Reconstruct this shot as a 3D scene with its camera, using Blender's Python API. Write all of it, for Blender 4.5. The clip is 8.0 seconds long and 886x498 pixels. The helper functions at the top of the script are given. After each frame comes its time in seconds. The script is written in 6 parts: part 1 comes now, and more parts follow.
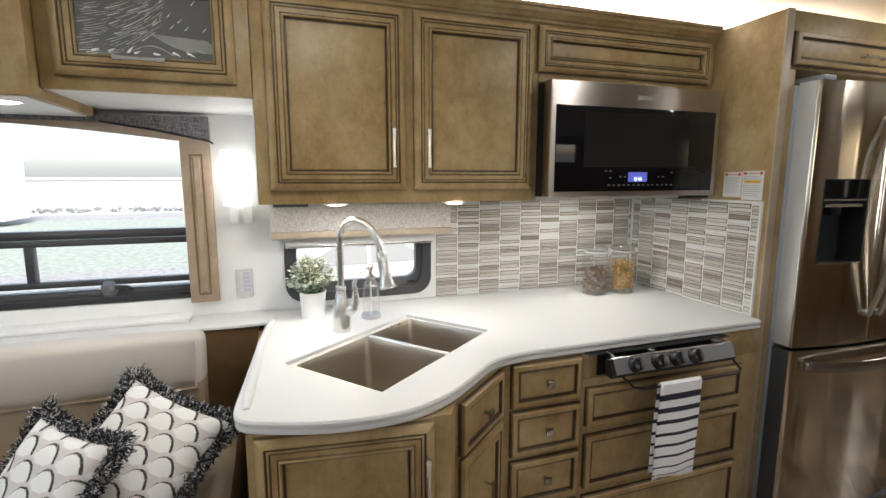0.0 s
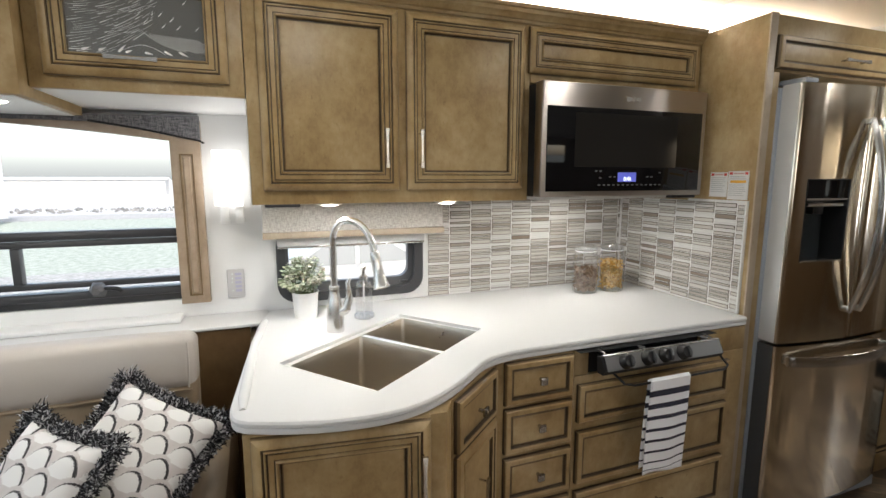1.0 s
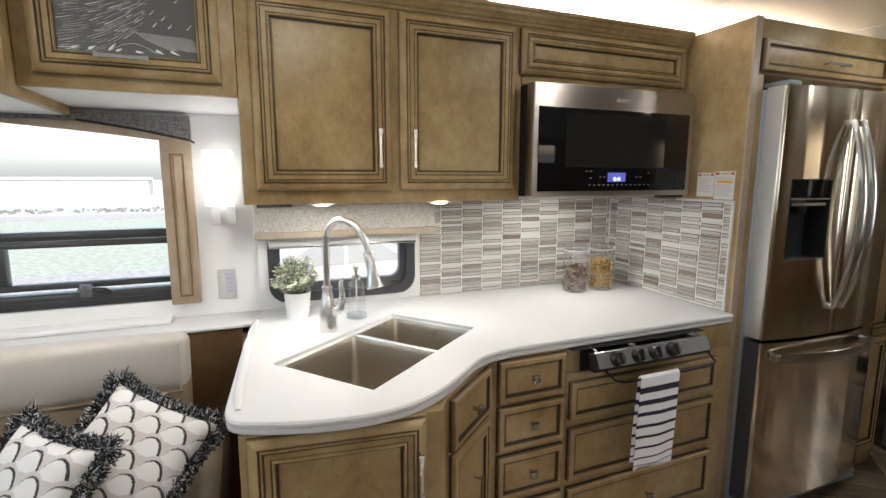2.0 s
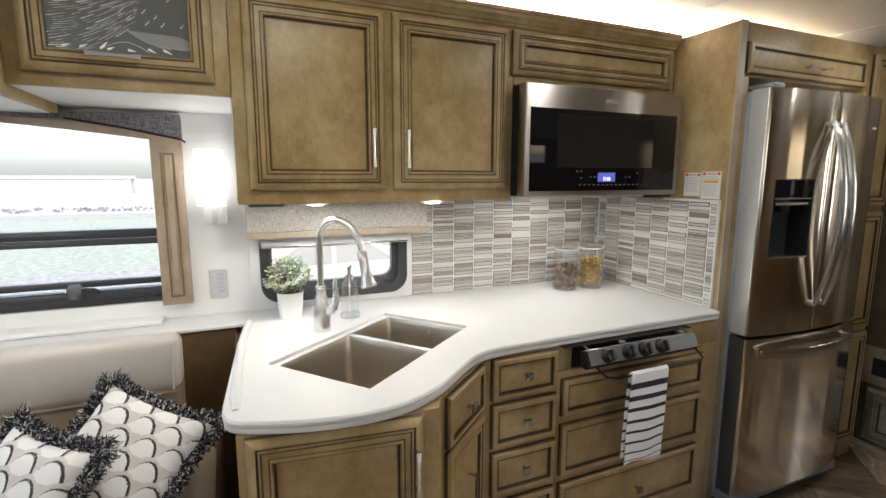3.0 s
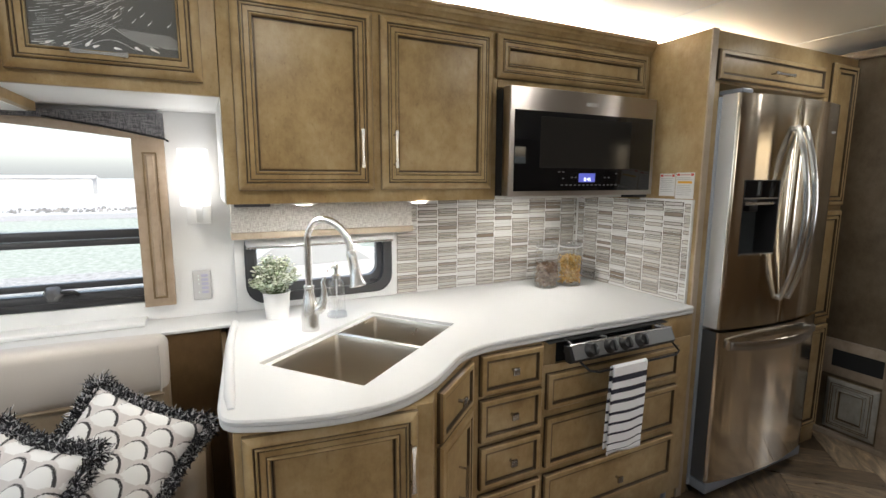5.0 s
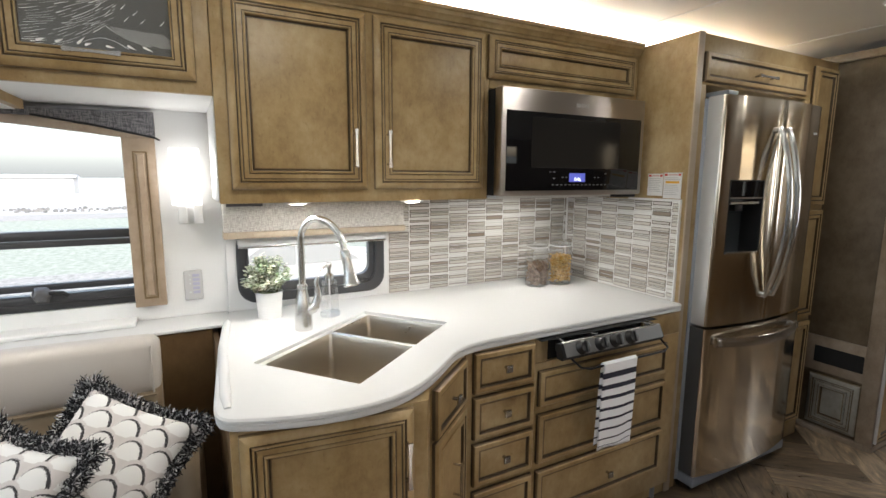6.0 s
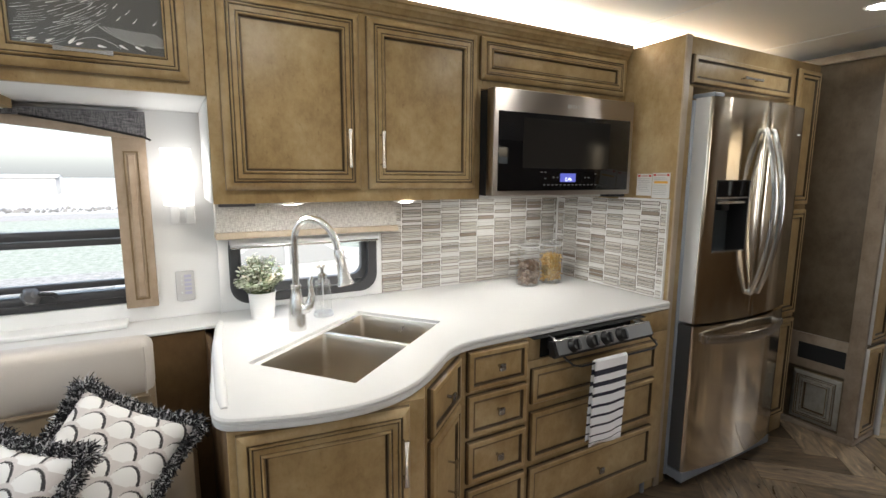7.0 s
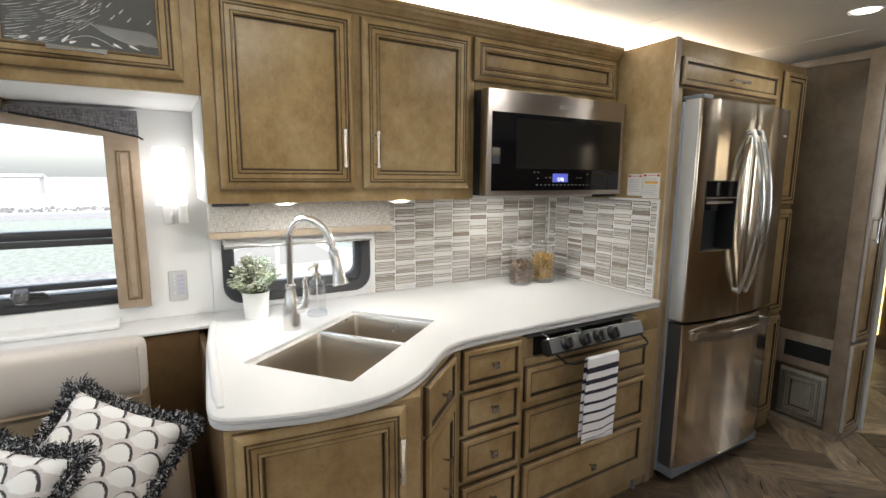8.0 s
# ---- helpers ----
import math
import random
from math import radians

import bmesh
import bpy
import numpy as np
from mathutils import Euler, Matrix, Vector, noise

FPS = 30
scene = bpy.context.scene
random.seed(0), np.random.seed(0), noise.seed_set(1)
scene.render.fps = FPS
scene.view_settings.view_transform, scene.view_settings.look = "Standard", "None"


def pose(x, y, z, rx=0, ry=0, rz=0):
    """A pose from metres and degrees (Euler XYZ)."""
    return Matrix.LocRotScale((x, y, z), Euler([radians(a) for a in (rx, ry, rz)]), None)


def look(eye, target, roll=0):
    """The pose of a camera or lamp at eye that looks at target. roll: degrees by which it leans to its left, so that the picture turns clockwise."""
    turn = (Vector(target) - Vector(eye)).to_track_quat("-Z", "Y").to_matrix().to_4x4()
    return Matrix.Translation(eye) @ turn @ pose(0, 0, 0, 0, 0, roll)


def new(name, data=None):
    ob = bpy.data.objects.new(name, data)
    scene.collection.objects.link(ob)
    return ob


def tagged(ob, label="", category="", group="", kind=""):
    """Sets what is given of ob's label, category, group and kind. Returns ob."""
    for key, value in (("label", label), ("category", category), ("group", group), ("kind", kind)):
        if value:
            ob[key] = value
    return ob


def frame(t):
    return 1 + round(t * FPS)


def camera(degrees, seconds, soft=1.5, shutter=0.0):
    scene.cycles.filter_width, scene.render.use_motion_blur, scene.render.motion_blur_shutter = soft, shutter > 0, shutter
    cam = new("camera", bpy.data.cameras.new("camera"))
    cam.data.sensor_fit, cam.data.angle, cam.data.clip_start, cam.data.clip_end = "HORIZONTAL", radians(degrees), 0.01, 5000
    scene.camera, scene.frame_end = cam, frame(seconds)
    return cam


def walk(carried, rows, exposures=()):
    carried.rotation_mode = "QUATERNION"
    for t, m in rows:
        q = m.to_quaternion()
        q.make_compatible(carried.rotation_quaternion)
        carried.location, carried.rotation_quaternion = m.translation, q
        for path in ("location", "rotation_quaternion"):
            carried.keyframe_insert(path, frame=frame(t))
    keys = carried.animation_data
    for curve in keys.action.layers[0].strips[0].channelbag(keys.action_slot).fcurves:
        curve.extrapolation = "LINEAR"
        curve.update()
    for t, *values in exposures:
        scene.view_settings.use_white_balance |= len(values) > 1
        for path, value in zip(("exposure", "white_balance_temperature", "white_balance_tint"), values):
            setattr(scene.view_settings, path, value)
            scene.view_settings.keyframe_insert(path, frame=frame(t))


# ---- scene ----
cam = camera(85.3, 8.0)
EXPOSURE = 3.13
PATH = [
    (0, (0.135, 0.435, 1.433), (0.771, 2.308, 1.14), -0.0),
    (0.5, (0.123, 0.434, 1.431), (0.785, 2.298, 1.14), -0.0),
    (1, (0.113, 0.431, 1.434), (0.798, 2.287, 1.14), 0.0),
    (1.5, (0.104, 0.43, 1.433), (0.812, 2.277, 1.14), 0.0),
    (3, (0.068, 0.426, 1.436), (0.85, 2.243, 1.139), 0.1),
    (3.5, (0.055, 0.424, 1.435), (0.862, 2.231, 1.139), 0.1),
    (4, (0.042, 0.422, 1.436), (0.872, 2.217, 1.14), 0.2),
    (4.5, (0.027, 0.42, 1.436), (0.882, 2.204, 1.14), 0.2),
    (6, (-0.01, 0.415, 1.435), (0.915, 2.164, 1.139), 0.3),
    (6.5, (-0.02, 0.413, 1.436), (0.925, 2.151, 1.139), 0.3),
    (7, (-0.03, 0.411, 1.436), (0.935, 2.137, 1.14), 0.3),
    (7.5, (-0.039, 0.409, 1.435), (0.944, 2.126, 1.14), 0.3),
    (8, (-0.048, 0.408, 1.436), (0.952, 2.114, 1.14), 0.4),
]
walk(cam, [(t, look(eye, target, roll)) for t, eye, target, roll in PATH], exposures=((0, EXPOSURE - 0.03), (8, EXPOSURE + 0.03)))

# ---- world, sun, large lights ----
world = bpy.data.worlds.new("world")
scene.world = world
world.use_nodes = True
wn = world.node_tree.nodes
sky = wn.new("ShaderNodeTexSky")
sky.sky_type = "NISHITA"
sky.sun_disc = False
sky.sun_elevation = radians(38)
sky.sun_rotation = radians(150)
sky.air_density, sky.dust_density, sky.ozone_density = 1.0, 4.0, 1.0
wn["Background"].inputs[1].default_value = 0.045
world.node_tree.links.new(sky.outputs[0], wn["Background"].inputs[0])
# an even overcast over the clear sky
cloud = wn.new("ShaderNodeBackground")
cloud.inputs[0].default_value, cloud.inputs[1].default_value = (0.97, 0.985, 1.0, 1), 0.060
both = wn.new("ShaderNodeAddShader")
world.node_tree.links.new(wn["Background"].outputs[0], both.inputs[0])
world.node_tree.links.new(cloud.outputs[0], both.inputs[1])
world.node_tree.links.new(both.outputs[0], wn["World Output"].inputs[0])

sun = new("sun", bpy.data.lights.new("sun", "SUN"))
sun.data.energy, sun.data.angle, sun.data.color = 0.7, radians(12), (1, 0.97, 0.92)
sun.matrix_world = look((2, -8, 9), (0, 2, 0))


def area_lamp(x, y, z, w, h, watts, colour, target, spread=180):
    d = bpy.data.lights.new("lamp", "AREA")
    d.shape, d.size, d.size_y, d.energy, d.color = "RECTANGLE", w, h, watts, colour
    d.spread = radians(spread)
    ob = new("lamp", d)
    ob.matrix_world = look((x, y, z), target)
    return ob


WARM, COOL = (1.0, 0.98, 0.935), (0.93, 0.97, 1.0)
DAY = (0.74, 0.875, 1.0)
# added daylight lamps in assumed, unseen openings of the opposite and rear walls
for wx, watts in ((-0.9, 0.20), (1.5, 0.05)):
    area_lamp(wx, -1.165, 1.55, 1.15, 0.55, watts, DAY, (wx, 3, 2.45), 110)
for wy in (0.0, 0.95):
    area_lamp(5.235, wy, 1.35, 0.32, 1.1, 0.72, COOL, (0, wy, 1.35))
# added daylight lamp in an assumed, unseen windscreen at the front end
area_lamp(-3.01, 0.7, 1.5, 2.5, 0.75, 1.15, DAY, (0, 0.7, 1.45))

# ---- materials ----


def mat(name, colour=(0.5, 0.5, 0.5), rough=0.5, metal=0.0, spec=0.5):
    m = bpy.data.materials.new(name)
    m.use_nodes = True
    b = m.node_tree.nodes["Principled BSDF"]
    b.inputs["Base Color"].default_value = (*colour, 1)
    b.inputs["Roughness"].default_value = rough
    b.inputs["Metallic"].default_value = metal
    b.inputs["Specular IOR Level"].default_value = spec
    return m


def nd(m, kind, **values):
    n = m.node_tree.nodes.new(kind)
    for key, v in values.items():
        n.inputs[key].default_value = v
    return n


def ln(m, a, b):
    m.node_tree.links.new(a, b)


def bsdf(m):
    return m.node_tree.nodes["Principled BSDF"]


def coords(m, scale=(1, 1, 1), rot=(0, 0, 0)):
    t = m.node_tree.nodes.new("ShaderNodeTexCoord")
    mp = nd(m, "ShaderNodeMapping", Scale=scale, Rotation=rot)
    ln(m, t.outputs["Object"], mp.inputs["Vector"])
    return mp.outputs["Vector"]


def noise_tex(m, vec, scale, detail=4.0, rough=0.55):
    n = nd(m, "ShaderNodeTexNoise", Scale=scale, Detail=detail, Roughness=rough)
    ln(m, vec, n.inputs["Vector"])
    return n.outputs["Fac"]


def ramp(m, fac, stops):
    r = m.node_tree.nodes.new("ShaderNodeValToRGB")
    els = r.color_ramp.elements
    while len(els) < len(stops):
        els.new(0.5)
    for e, (p, c) in zip(els, stops):
        e.position, e.color = p, (*c, 1)
    ln(m, fac, r.inputs["Fac"])
    return r.outputs["Color"]


def mix(m, fac, a, b, mode="MIX"):
    n = m.node_tree.nodes.new("ShaderNodeMix")
    n.data_type, n.blend_type = "RGBA", mode
    for sock, v in ((n.inputs[0], fac), (n.inputs[6], a), (n.inputs[7], b)):
        if isinstance(v, (int, float)):
            sock.default_value = v
        elif isinstance(v, tuple):
            sock.default_value = (*v, 1)
        else:
            ln(m, v, sock)
    return n.outputs[2]


def calc(m, op, a, b=0.0, c=0.0):
    n = m.node_tree.nodes.new("ShaderNodeMath")
    n.operation = op
    for sock, v in zip(n.inputs, (a, b, c)):
        if isinstance(v, (int, float)):
            sock.default_value = v
        else:
            ln(m, v, sock)
    return n.outputs[0]


def bump(m, height, strength=0.2, distance=0.002):
    n = nd(m, "ShaderNodeBump", Strength=strength, Distance=distance)
    ln(m, height, n.inputs["Height"])
    ln(m, n.outputs["Normal"], bsdf(m).inputs["Normal"])


def span(m, fac, a, b, lo, hi):
    n = nd(m, "ShaderNodeMapRange")
    for i, v in enumerate((a, b, lo, hi)):
        n.inputs[i + 1].default_value = v
    ln(m, fac, n.inputs[0])
    return n.outputs[0]


def wood(name, dark, mid, light, stretch=(10, 10, 1.6), rough=0.38):
    """Stained maple: cloudy stain at two sizes, faint grain along the board, small dark flecks."""
    m = mat(name, mid, rough, 0.0, 0.42)
    big = noise_tex(m, coords(m, (1, 1, 0.9)), 4.0, 5, 0.6)
    small = noise_tex(m, coords(m, (1, 1, 0.8)), 20, 6, 0.7)
    blotch = calc(m, "ADD", calc(m, "MULTIPLY", big, 0.62), calc(m, "MULTIPLY", small, 0.38))
    grain = noise_tex(m, coords(m, stretch), 12.0, 6, 0.65)
    base = ramp(m, blotch, [(0.36, dark), (0.5, mid), (0.64, light)])
    fine = ramp(m, grain, [(0.35, (0.965, 0.965, 0.965)), (0.65, (1.025, 1.025, 1.025))])
    fleck = ramp(m, noise_tex(m, coords(m, (1, 1, 0.5)), 85, 3, 0.7), [(0.26, (0.80, 0.77, 0.73)), (0.40, (1, 1, 1))])
    tone = mix(m, 1.0, mix(m, 1.0, base, fine, "MULTIPLY"), fleck, "MULTIPLY")
    ln(m, tone, bsdf(m).inputs["Base Color"])
    ln(m, span(m, blotch, 0.3, 0.7, rough - 0.06, rough + 0.1), bsdf(m).inputs["Roughness"])
    bump(m, grain, 0.05, 0.0006)
    return m


WOOD = wood("maple_stained", (0.240, 0.150, 0.060), (0.355, 0.245, 0.113), (0.455, 0.345, 0.190))
WOOD_H = wood("maple_stained_rail", (0.240, 0.150, 0.060), (0.355, 0.245, 0.113), (0.455, 0.345, 0.190), (1.6, 10, 10))
GLAZE = wood("dark_glaze", (0.036, 0.023, 0.011), (0.056, 0.037, 0.019), (0.082, 0.056, 0.031))
HAZE = wood("glaze_haze", (0.12, 0.075, 0.032), (0.175, 0.116, 0.055), (0.235, 0.172, 0.096))
# darker copy of the maple; beside the sofa it stands in for shade
WOOD_DARK = wood("maple_darkened", (0.09, 0.05, 0.022), (0.12, 0.07, 0.03), (0.15, 0.09, 0.042))
WOOD_ASH = wood("surround_maple", (0.27, 0.195, 0.13), (0.35, 0.265, 0.19), (0.43, 0.34, 0.255))
CLOSET_WOOD = wood("grey_brown_maple", (0.20, 0.150, 0.105), (0.29, 0.225, 0.165), (0.37, 0.30, 0.23))
# darker wood tone for the closet's side
CLOSET_SIDE = wood("dark_closet_side", (0.085, 0.060, 0.036), (0.125, 0.092, 0.058), (0.165, 0.126, 0.084))
EDGE_PALE = wood("pale_edge", (0.44, 0.42, 0.385), (0.50, 0.48, 0.45), (0.56, 0.54, 0.51))
GREY_WOOD = wood("grey_glazed_maple", (0.21, 0.195, 0.165), (0.29, 0.275, 0.24), (0.37, 0.355, 0.315))
WOOD_PALE = wood("maple_trim", (0.36, 0.29, 0.21), (0.42, 0.345, 0.26), (0.48, 0.40, 0.31))


def plaster(name, colour, scale=160, strength=0.25, rough=0.6):
    m = mat(name, colour, rough)
    v = coords(m)
    big = noise_tex(m, v, 2.2, 3)
    c2 = tuple(c * 0.93 for c in colour)
    ln(m, mix(m, big, colour, c2), bsdf(m).inputs["Base Color"])
    bump(m, noise_tex(m, v, scale, 3), strength, 0.0015)
    return m


WALL = plaster("vinyl_wall", (0.79, 0.79, 0.785))
CEIL = plaster("ceiling_vinyl", (0.80, 0.775, 0.72), 120, 0.12)
WHITE_PANEL = plaster("white_panel", (0.79, 0.79, 0.785), 60, 0.08, 0.4)

QUARTZ = mat("solid_surface", (0.68, 0.68, 0.675), 0.5)
_v = coords(QUARTZ)
ln(QUARTZ, mix(QUARTZ, span(QUARTZ, noise_tex(QUARTZ, _v, 220, 2), 0.6, 0.75, 0, 0.35), (0.63, 0.63, 0.625), (0.53, 0.53, 0.525)), bsdf(QUARTZ).inputs["Base Color"])


def steel(name, colour, rough, stretch):
    m = mat(name, colour, rough, 1.0)
    brushed = noise_tex(m, coords(m, stretch), 60, 3, 0.7)
    smudge = noise_tex(m, coords(m), 6, 4)
    ln(m, calc(m, "ADD", span(m, brushed, 0.3, 0.7, rough - 0.02, rough + 0.03), span(m, smudge, 0.35, 0.7, -0.01, 0.02)), bsdf(m).inputs["Roughness"])
    bsdf(m).inputs["Anisotropic"].default_value = 0.75
    tan = m.node_tree.nodes.new("ShaderNodeTangent")
    tan.direction_type, tan.axis = "RADIAL", "Z"
    ln(m, tan.outputs[0], bsdf(m).inputs["Tangent"])
    bsdf(m).inputs["Anisotropic Rotation"].default_value = 0.25
    return m


STEEL = steel("brushed_stainless", (0.74, 0.665, 0.555), 0.135, (0.03, 0.03, 14))
# faint upright waves of the rolled sheet
bump(STEEL, noise_tex(STEEL, coords(STEEL, (7, 7, 0.05)), 1.9, 1, 0.4), 0.5, 0.005)
HANDLE_STEEL = mat("handle_stainless", (0.60, 0.59, 0.575), 0.27, 1.0)
SIDE_SILVER = mat("door_side_silver", (0.58, 0.58, 0.575), 0.36, 0.4)
SIDE_DARK = mat("drawer_side_dark", (0.07, 0.072, 0.075), 0.4, 0.2)
CABINET_GREY = mat("fridge_body_grey", (0.40, 0.435, 0.49), 0.35, 0.3)
STEEL_SIDE = mat("grey_side_panel", (0.26, 0.285, 0.32), 0.42, 0.2)
STEEL_DARK = steel("microwave_stainless", (0.41, 0.375, 0.345), 0.34, (0.4, 14, 14))
PANEL_GREY = mat("panel_grey", (0.20, 0.202, 0.205), 0.42, 0.5)
KNOB_BLACK = mat("knob_black", (0.010, 0.010, 0.011), 0.3)
SINK = mat("sink_steel", (0.56, 0.51, 0.44), 0.26, 1.0)
ln(SINK, span(SINK, noise_tex(SINK, coords(SINK), 9, 4), 0.3, 0.7, 0.27, 0.34), bsdf(SINK).inputs["Roughness"])
KNOB = mat("dark_nickel", (0.42, 0.41, 0.40), 0.25, 1.0)
NICKEL = mat("brushed_nickel", (0.57, 0.56, 0.55), 0.26, 1.0)
FAUCET = mat("faucet_nickel", (0.72, 0.71, 0.695), 0.26, 1.0)
CHROME = mat("chrome", (0.75, 0.75, 0.75), 0.08, 1.0)
BLACK_GLASS = mat("black_glass", (0.006, 0.006, 0.007), 0.05, 0.0, 0.3)
SMOKE_GLASS = mat("microwave_window", (0.016, 0.015, 0.014), 0.09, 0.0, 0.3)
BLACK = mat("black_plastic", (0.012, 0.012, 0.013), 0.35)
BLACK_METAL = mat("black_enamel", (0.02, 0.02, 0.021), 0.3, 0.4)
FRAME_BLACK = mat("window_frame_black", (0.040, 0.041, 0.045), 0.3)
RUBBER = mat("dark_gap", (0.01, 0.01, 0.01), 0.8)


def glass(name, colour=(1, 1, 1), rough=0.0, ior=1.45):
    m = mat(name, colour, rough)
    bsdf(m).inputs["Transmission Weight"].default_value = 1.0
    bsdf(m).inputs["IOR"].default_value = ior
    return m


PANE = glass("window_glass", (0.98, 1.0, 1.0), 0.0, 1.05)


def thin_glass(name, tint=(0.985, 0.99, 0.99), face=0.06, rough=0.03):
    m = bpy.data.materials.new(name)
    m.use_nodes = True
    t = m.node_tree
    t.nodes.remove(t.nodes["Principled BSDF"])
    clear = t.nodes.new("ShaderNodeBsdfTransparent")
    clear.inputs[0].default_value = (*tint, 1)
    gloss = t.nodes.new("ShaderNodeBsdfGlossy")
    gloss.inputs["Roughness"].default_value = rough
    edge = t.nodes.new("ShaderNodeLayerWeight")
    edge.inputs["Blend"].default_value = 0.5
    fres = t.nodes.new("ShaderNodeMath")
    fres.operation = "POWER"
    fres.inputs[1].default_value = 4.0
    t.links.new(edge.outputs["Facing"], fres.inputs[0])
    both = t.nodes.new("ShaderNodeMixShader")
    soft = t.nodes.new("ShaderNodeMath")
    soft.operation = "MULTIPLY_ADD"
    soft.inputs[1].default_value, soft.inputs[2].default_value = 0.8, face
    t.links.new(fres.outputs[0], soft.inputs[0])
    t.links.new(soft.outputs[0], both.inputs[0])
    t.links.new(clear.outputs[0], both.inputs[1])
    t.links.new(gloss.outputs[0], both.inputs[2])
    t.links.new(both.outputs[0], t.nodes["Material Output"].inputs[0])
    return m


JAR_GLASS = thin_glass("jar_glass", face=0.15, rough=0.03)
LID_GLASS = thin_glass("lid_glass", (0.97, 0.975, 0.975), 0.22, 0.2)


def glow(name, colour, strength):
    m = mat(name, colour, 0.5)
    bsdf(m).inputs["Emission Color"].default_value = (*colour, 1)
    bsdf(m).inputs["Emission Strength"].default_value = strength
    return m


LED = glow("led_disc", (1, 0.95, 0.86), 1.5)
SHADE_GLOW = glow("frosted_shade", (1, 0.98, 0.95), 0.2)
STRIP_GLOW = glow("led_tape", (1, 0.9, 0.72), 1.6)
DISPLAY = glow("blue_display", (0.10, 0.12, 0.55), 0.06)
DIGITS = glow("display_digits", (0.85, 0.92, 1.0), 0.22)

LEATHER = mat("cream_leather", (0.56, 0.48, 0.39), 0.42)
_v = coords(LEATHER)
ln(LEATHER, mix(LEATHER, noise_tex(LEATHER, _v, 4, 4), (0.49, 0.45, 0.41), (0.41, 0.372, 0.33)), bsdf(LEATHER).inputs["Base Color"])
bump(LEATHER, noise_tex(LEATHER, _v, 260, 4), 0.25, 0.001)


# tan leather, its colour also darkened for the shade round the pillows
LEATHER_TAN_SHADED = mat("tan_leather_shaded", (0.36, 0.28, 0.19), 0.4)
_v = coords(LEATHER_TAN_SHADED)
ln(LEATHER_TAN_SHADED, mix(LEATHER_TAN_SHADED, noise_tex(LEATHER_TAN_SHADED, _v, 5, 4), (0.30, 0.232, 0.155), (0.215, 0.158, 0.098)), bsdf(LEATHER_TAN_SHADED).inputs["Base Color"])
bump(LEATHER_TAN_SHADED, noise_tex(LEATHER_TAN_SHADED, coords(LEATHER_TAN_SHADED, (1, 0.35, 1)), 34, 5), 0.5, 0.006)


def weave(name, a, b, scale=420):
    m = mat(name, a, 0.9)
    w1 = noise_tex(m, coords(m, (1, 1, 0.12)), scale, 2)
    w2 = noise_tex(m, coords(m, (0.12, 0.12, 1)), scale, 2)
    f = calc(m, "MULTIPLY", calc(m, "ADD", w1, w2), 0.5)
    ln(m, ramp(m, f, [(0.4, a), (0.6, b)]), bsdf(m).inputs["Base Color"])
    bump(m, f, 0.5, 0.002)
    return m


FABRIC_LIGHT = weave("linen_valance", (0.34, 0.32, 0.295), (0.60, 0.58, 0.55), 380)
FABRIC_GREY = weave("grey_tweed", (0.07, 0.07, 0.075), (0.24, 0.23, 0.24), 420)

# ---- building helpers ----
FRAME_OF = {}


def thing(name, label, category, m=None, group="", kind=""):
    ob = new(name)
    m = m or Matrix()
    ob.matrix_world = m
    FRAME_OF[ob] = m
    return tagged(ob, label, category, group, kind)


def link_mesh(name, bm, material, smooth=35):
    me = bpy.data.meshes.new(name)
    bmesh.ops.recalc_face_normals(bm, faces=bm.faces)
    bm.to_mesh(me)
    bm.free()
    for one in material if isinstance(material, (list, tuple)) else [material]:
        me.materials.append(one)
    if smooth:
        me.shade_auto_smooth(angle=radians(smooth)) if hasattr(me, "shade_auto_smooth") else me.polygons.foreach_set("use_smooth", [True] * len(me.polygons))
        if not hasattr(me, "shade_auto_smooth"):
            me.set_sharp_from_angle(angle=radians(smooth))
    return new(name, me)


def part(name, bm, material, parent, label="", local=False):
    """One mesh under a thing or a part; its shape is given in the world unless local."""
    m = FRAME_OF[parent]
    if not local:
        bm.transform(m.inverted())
    ob = link_mesh(name, bm, material)
    ob.parent = parent
    FRAME_OF[ob] = m
    return tagged(ob, label)


def solo(name, bm, material, label, category, group="", kind=""):
    ob = link_mesh(name, bm, material)
    FRAME_OF[ob] = Matrix()
    return tagged(ob, label, category, group, kind)


def box(x0, x1, y0, y1, z0, z1, bev=0.0, segs=2, bm=None):
    bm = bm or bmesh.new()
    made = bmesh.ops.create_cube(bm, size=1)["verts"]
    for v in made:
        v.co = Vector((x0 + (x1 - x0) * (v.co.x + 0.5), y0 + (y1 - y0) * (v.co.y + 0.5), z0 + (z1 - z0) * (v.co.z + 0.5)))
    if bev:
        edges = list({e for v in made for e in v.link_edges})
        bmesh.ops.bevel(bm, geom=edges, offset=bev, segments=segs, affect="EDGES", profile=0.5)
    return bm


def cyl(p0, p1, r0, r1=None, segs=20, bm=None, caps=True):
    bm = bm or bmesh.new()
    p0, p1 = Vector(p0), Vector(p1)
    turn = (p1 - p0).to_track_quat("Z", "Y").to_matrix().to_4x4()
    m = Matrix.Translation((p0 + p1) / 2) @ turn
    bmesh.ops.create_cone(bm, cap_ends=caps, segments=segs, radius1=r0, radius2=r0 if r1 is None else r1, depth=(p1 - p0).length, matrix=m)
    return bm


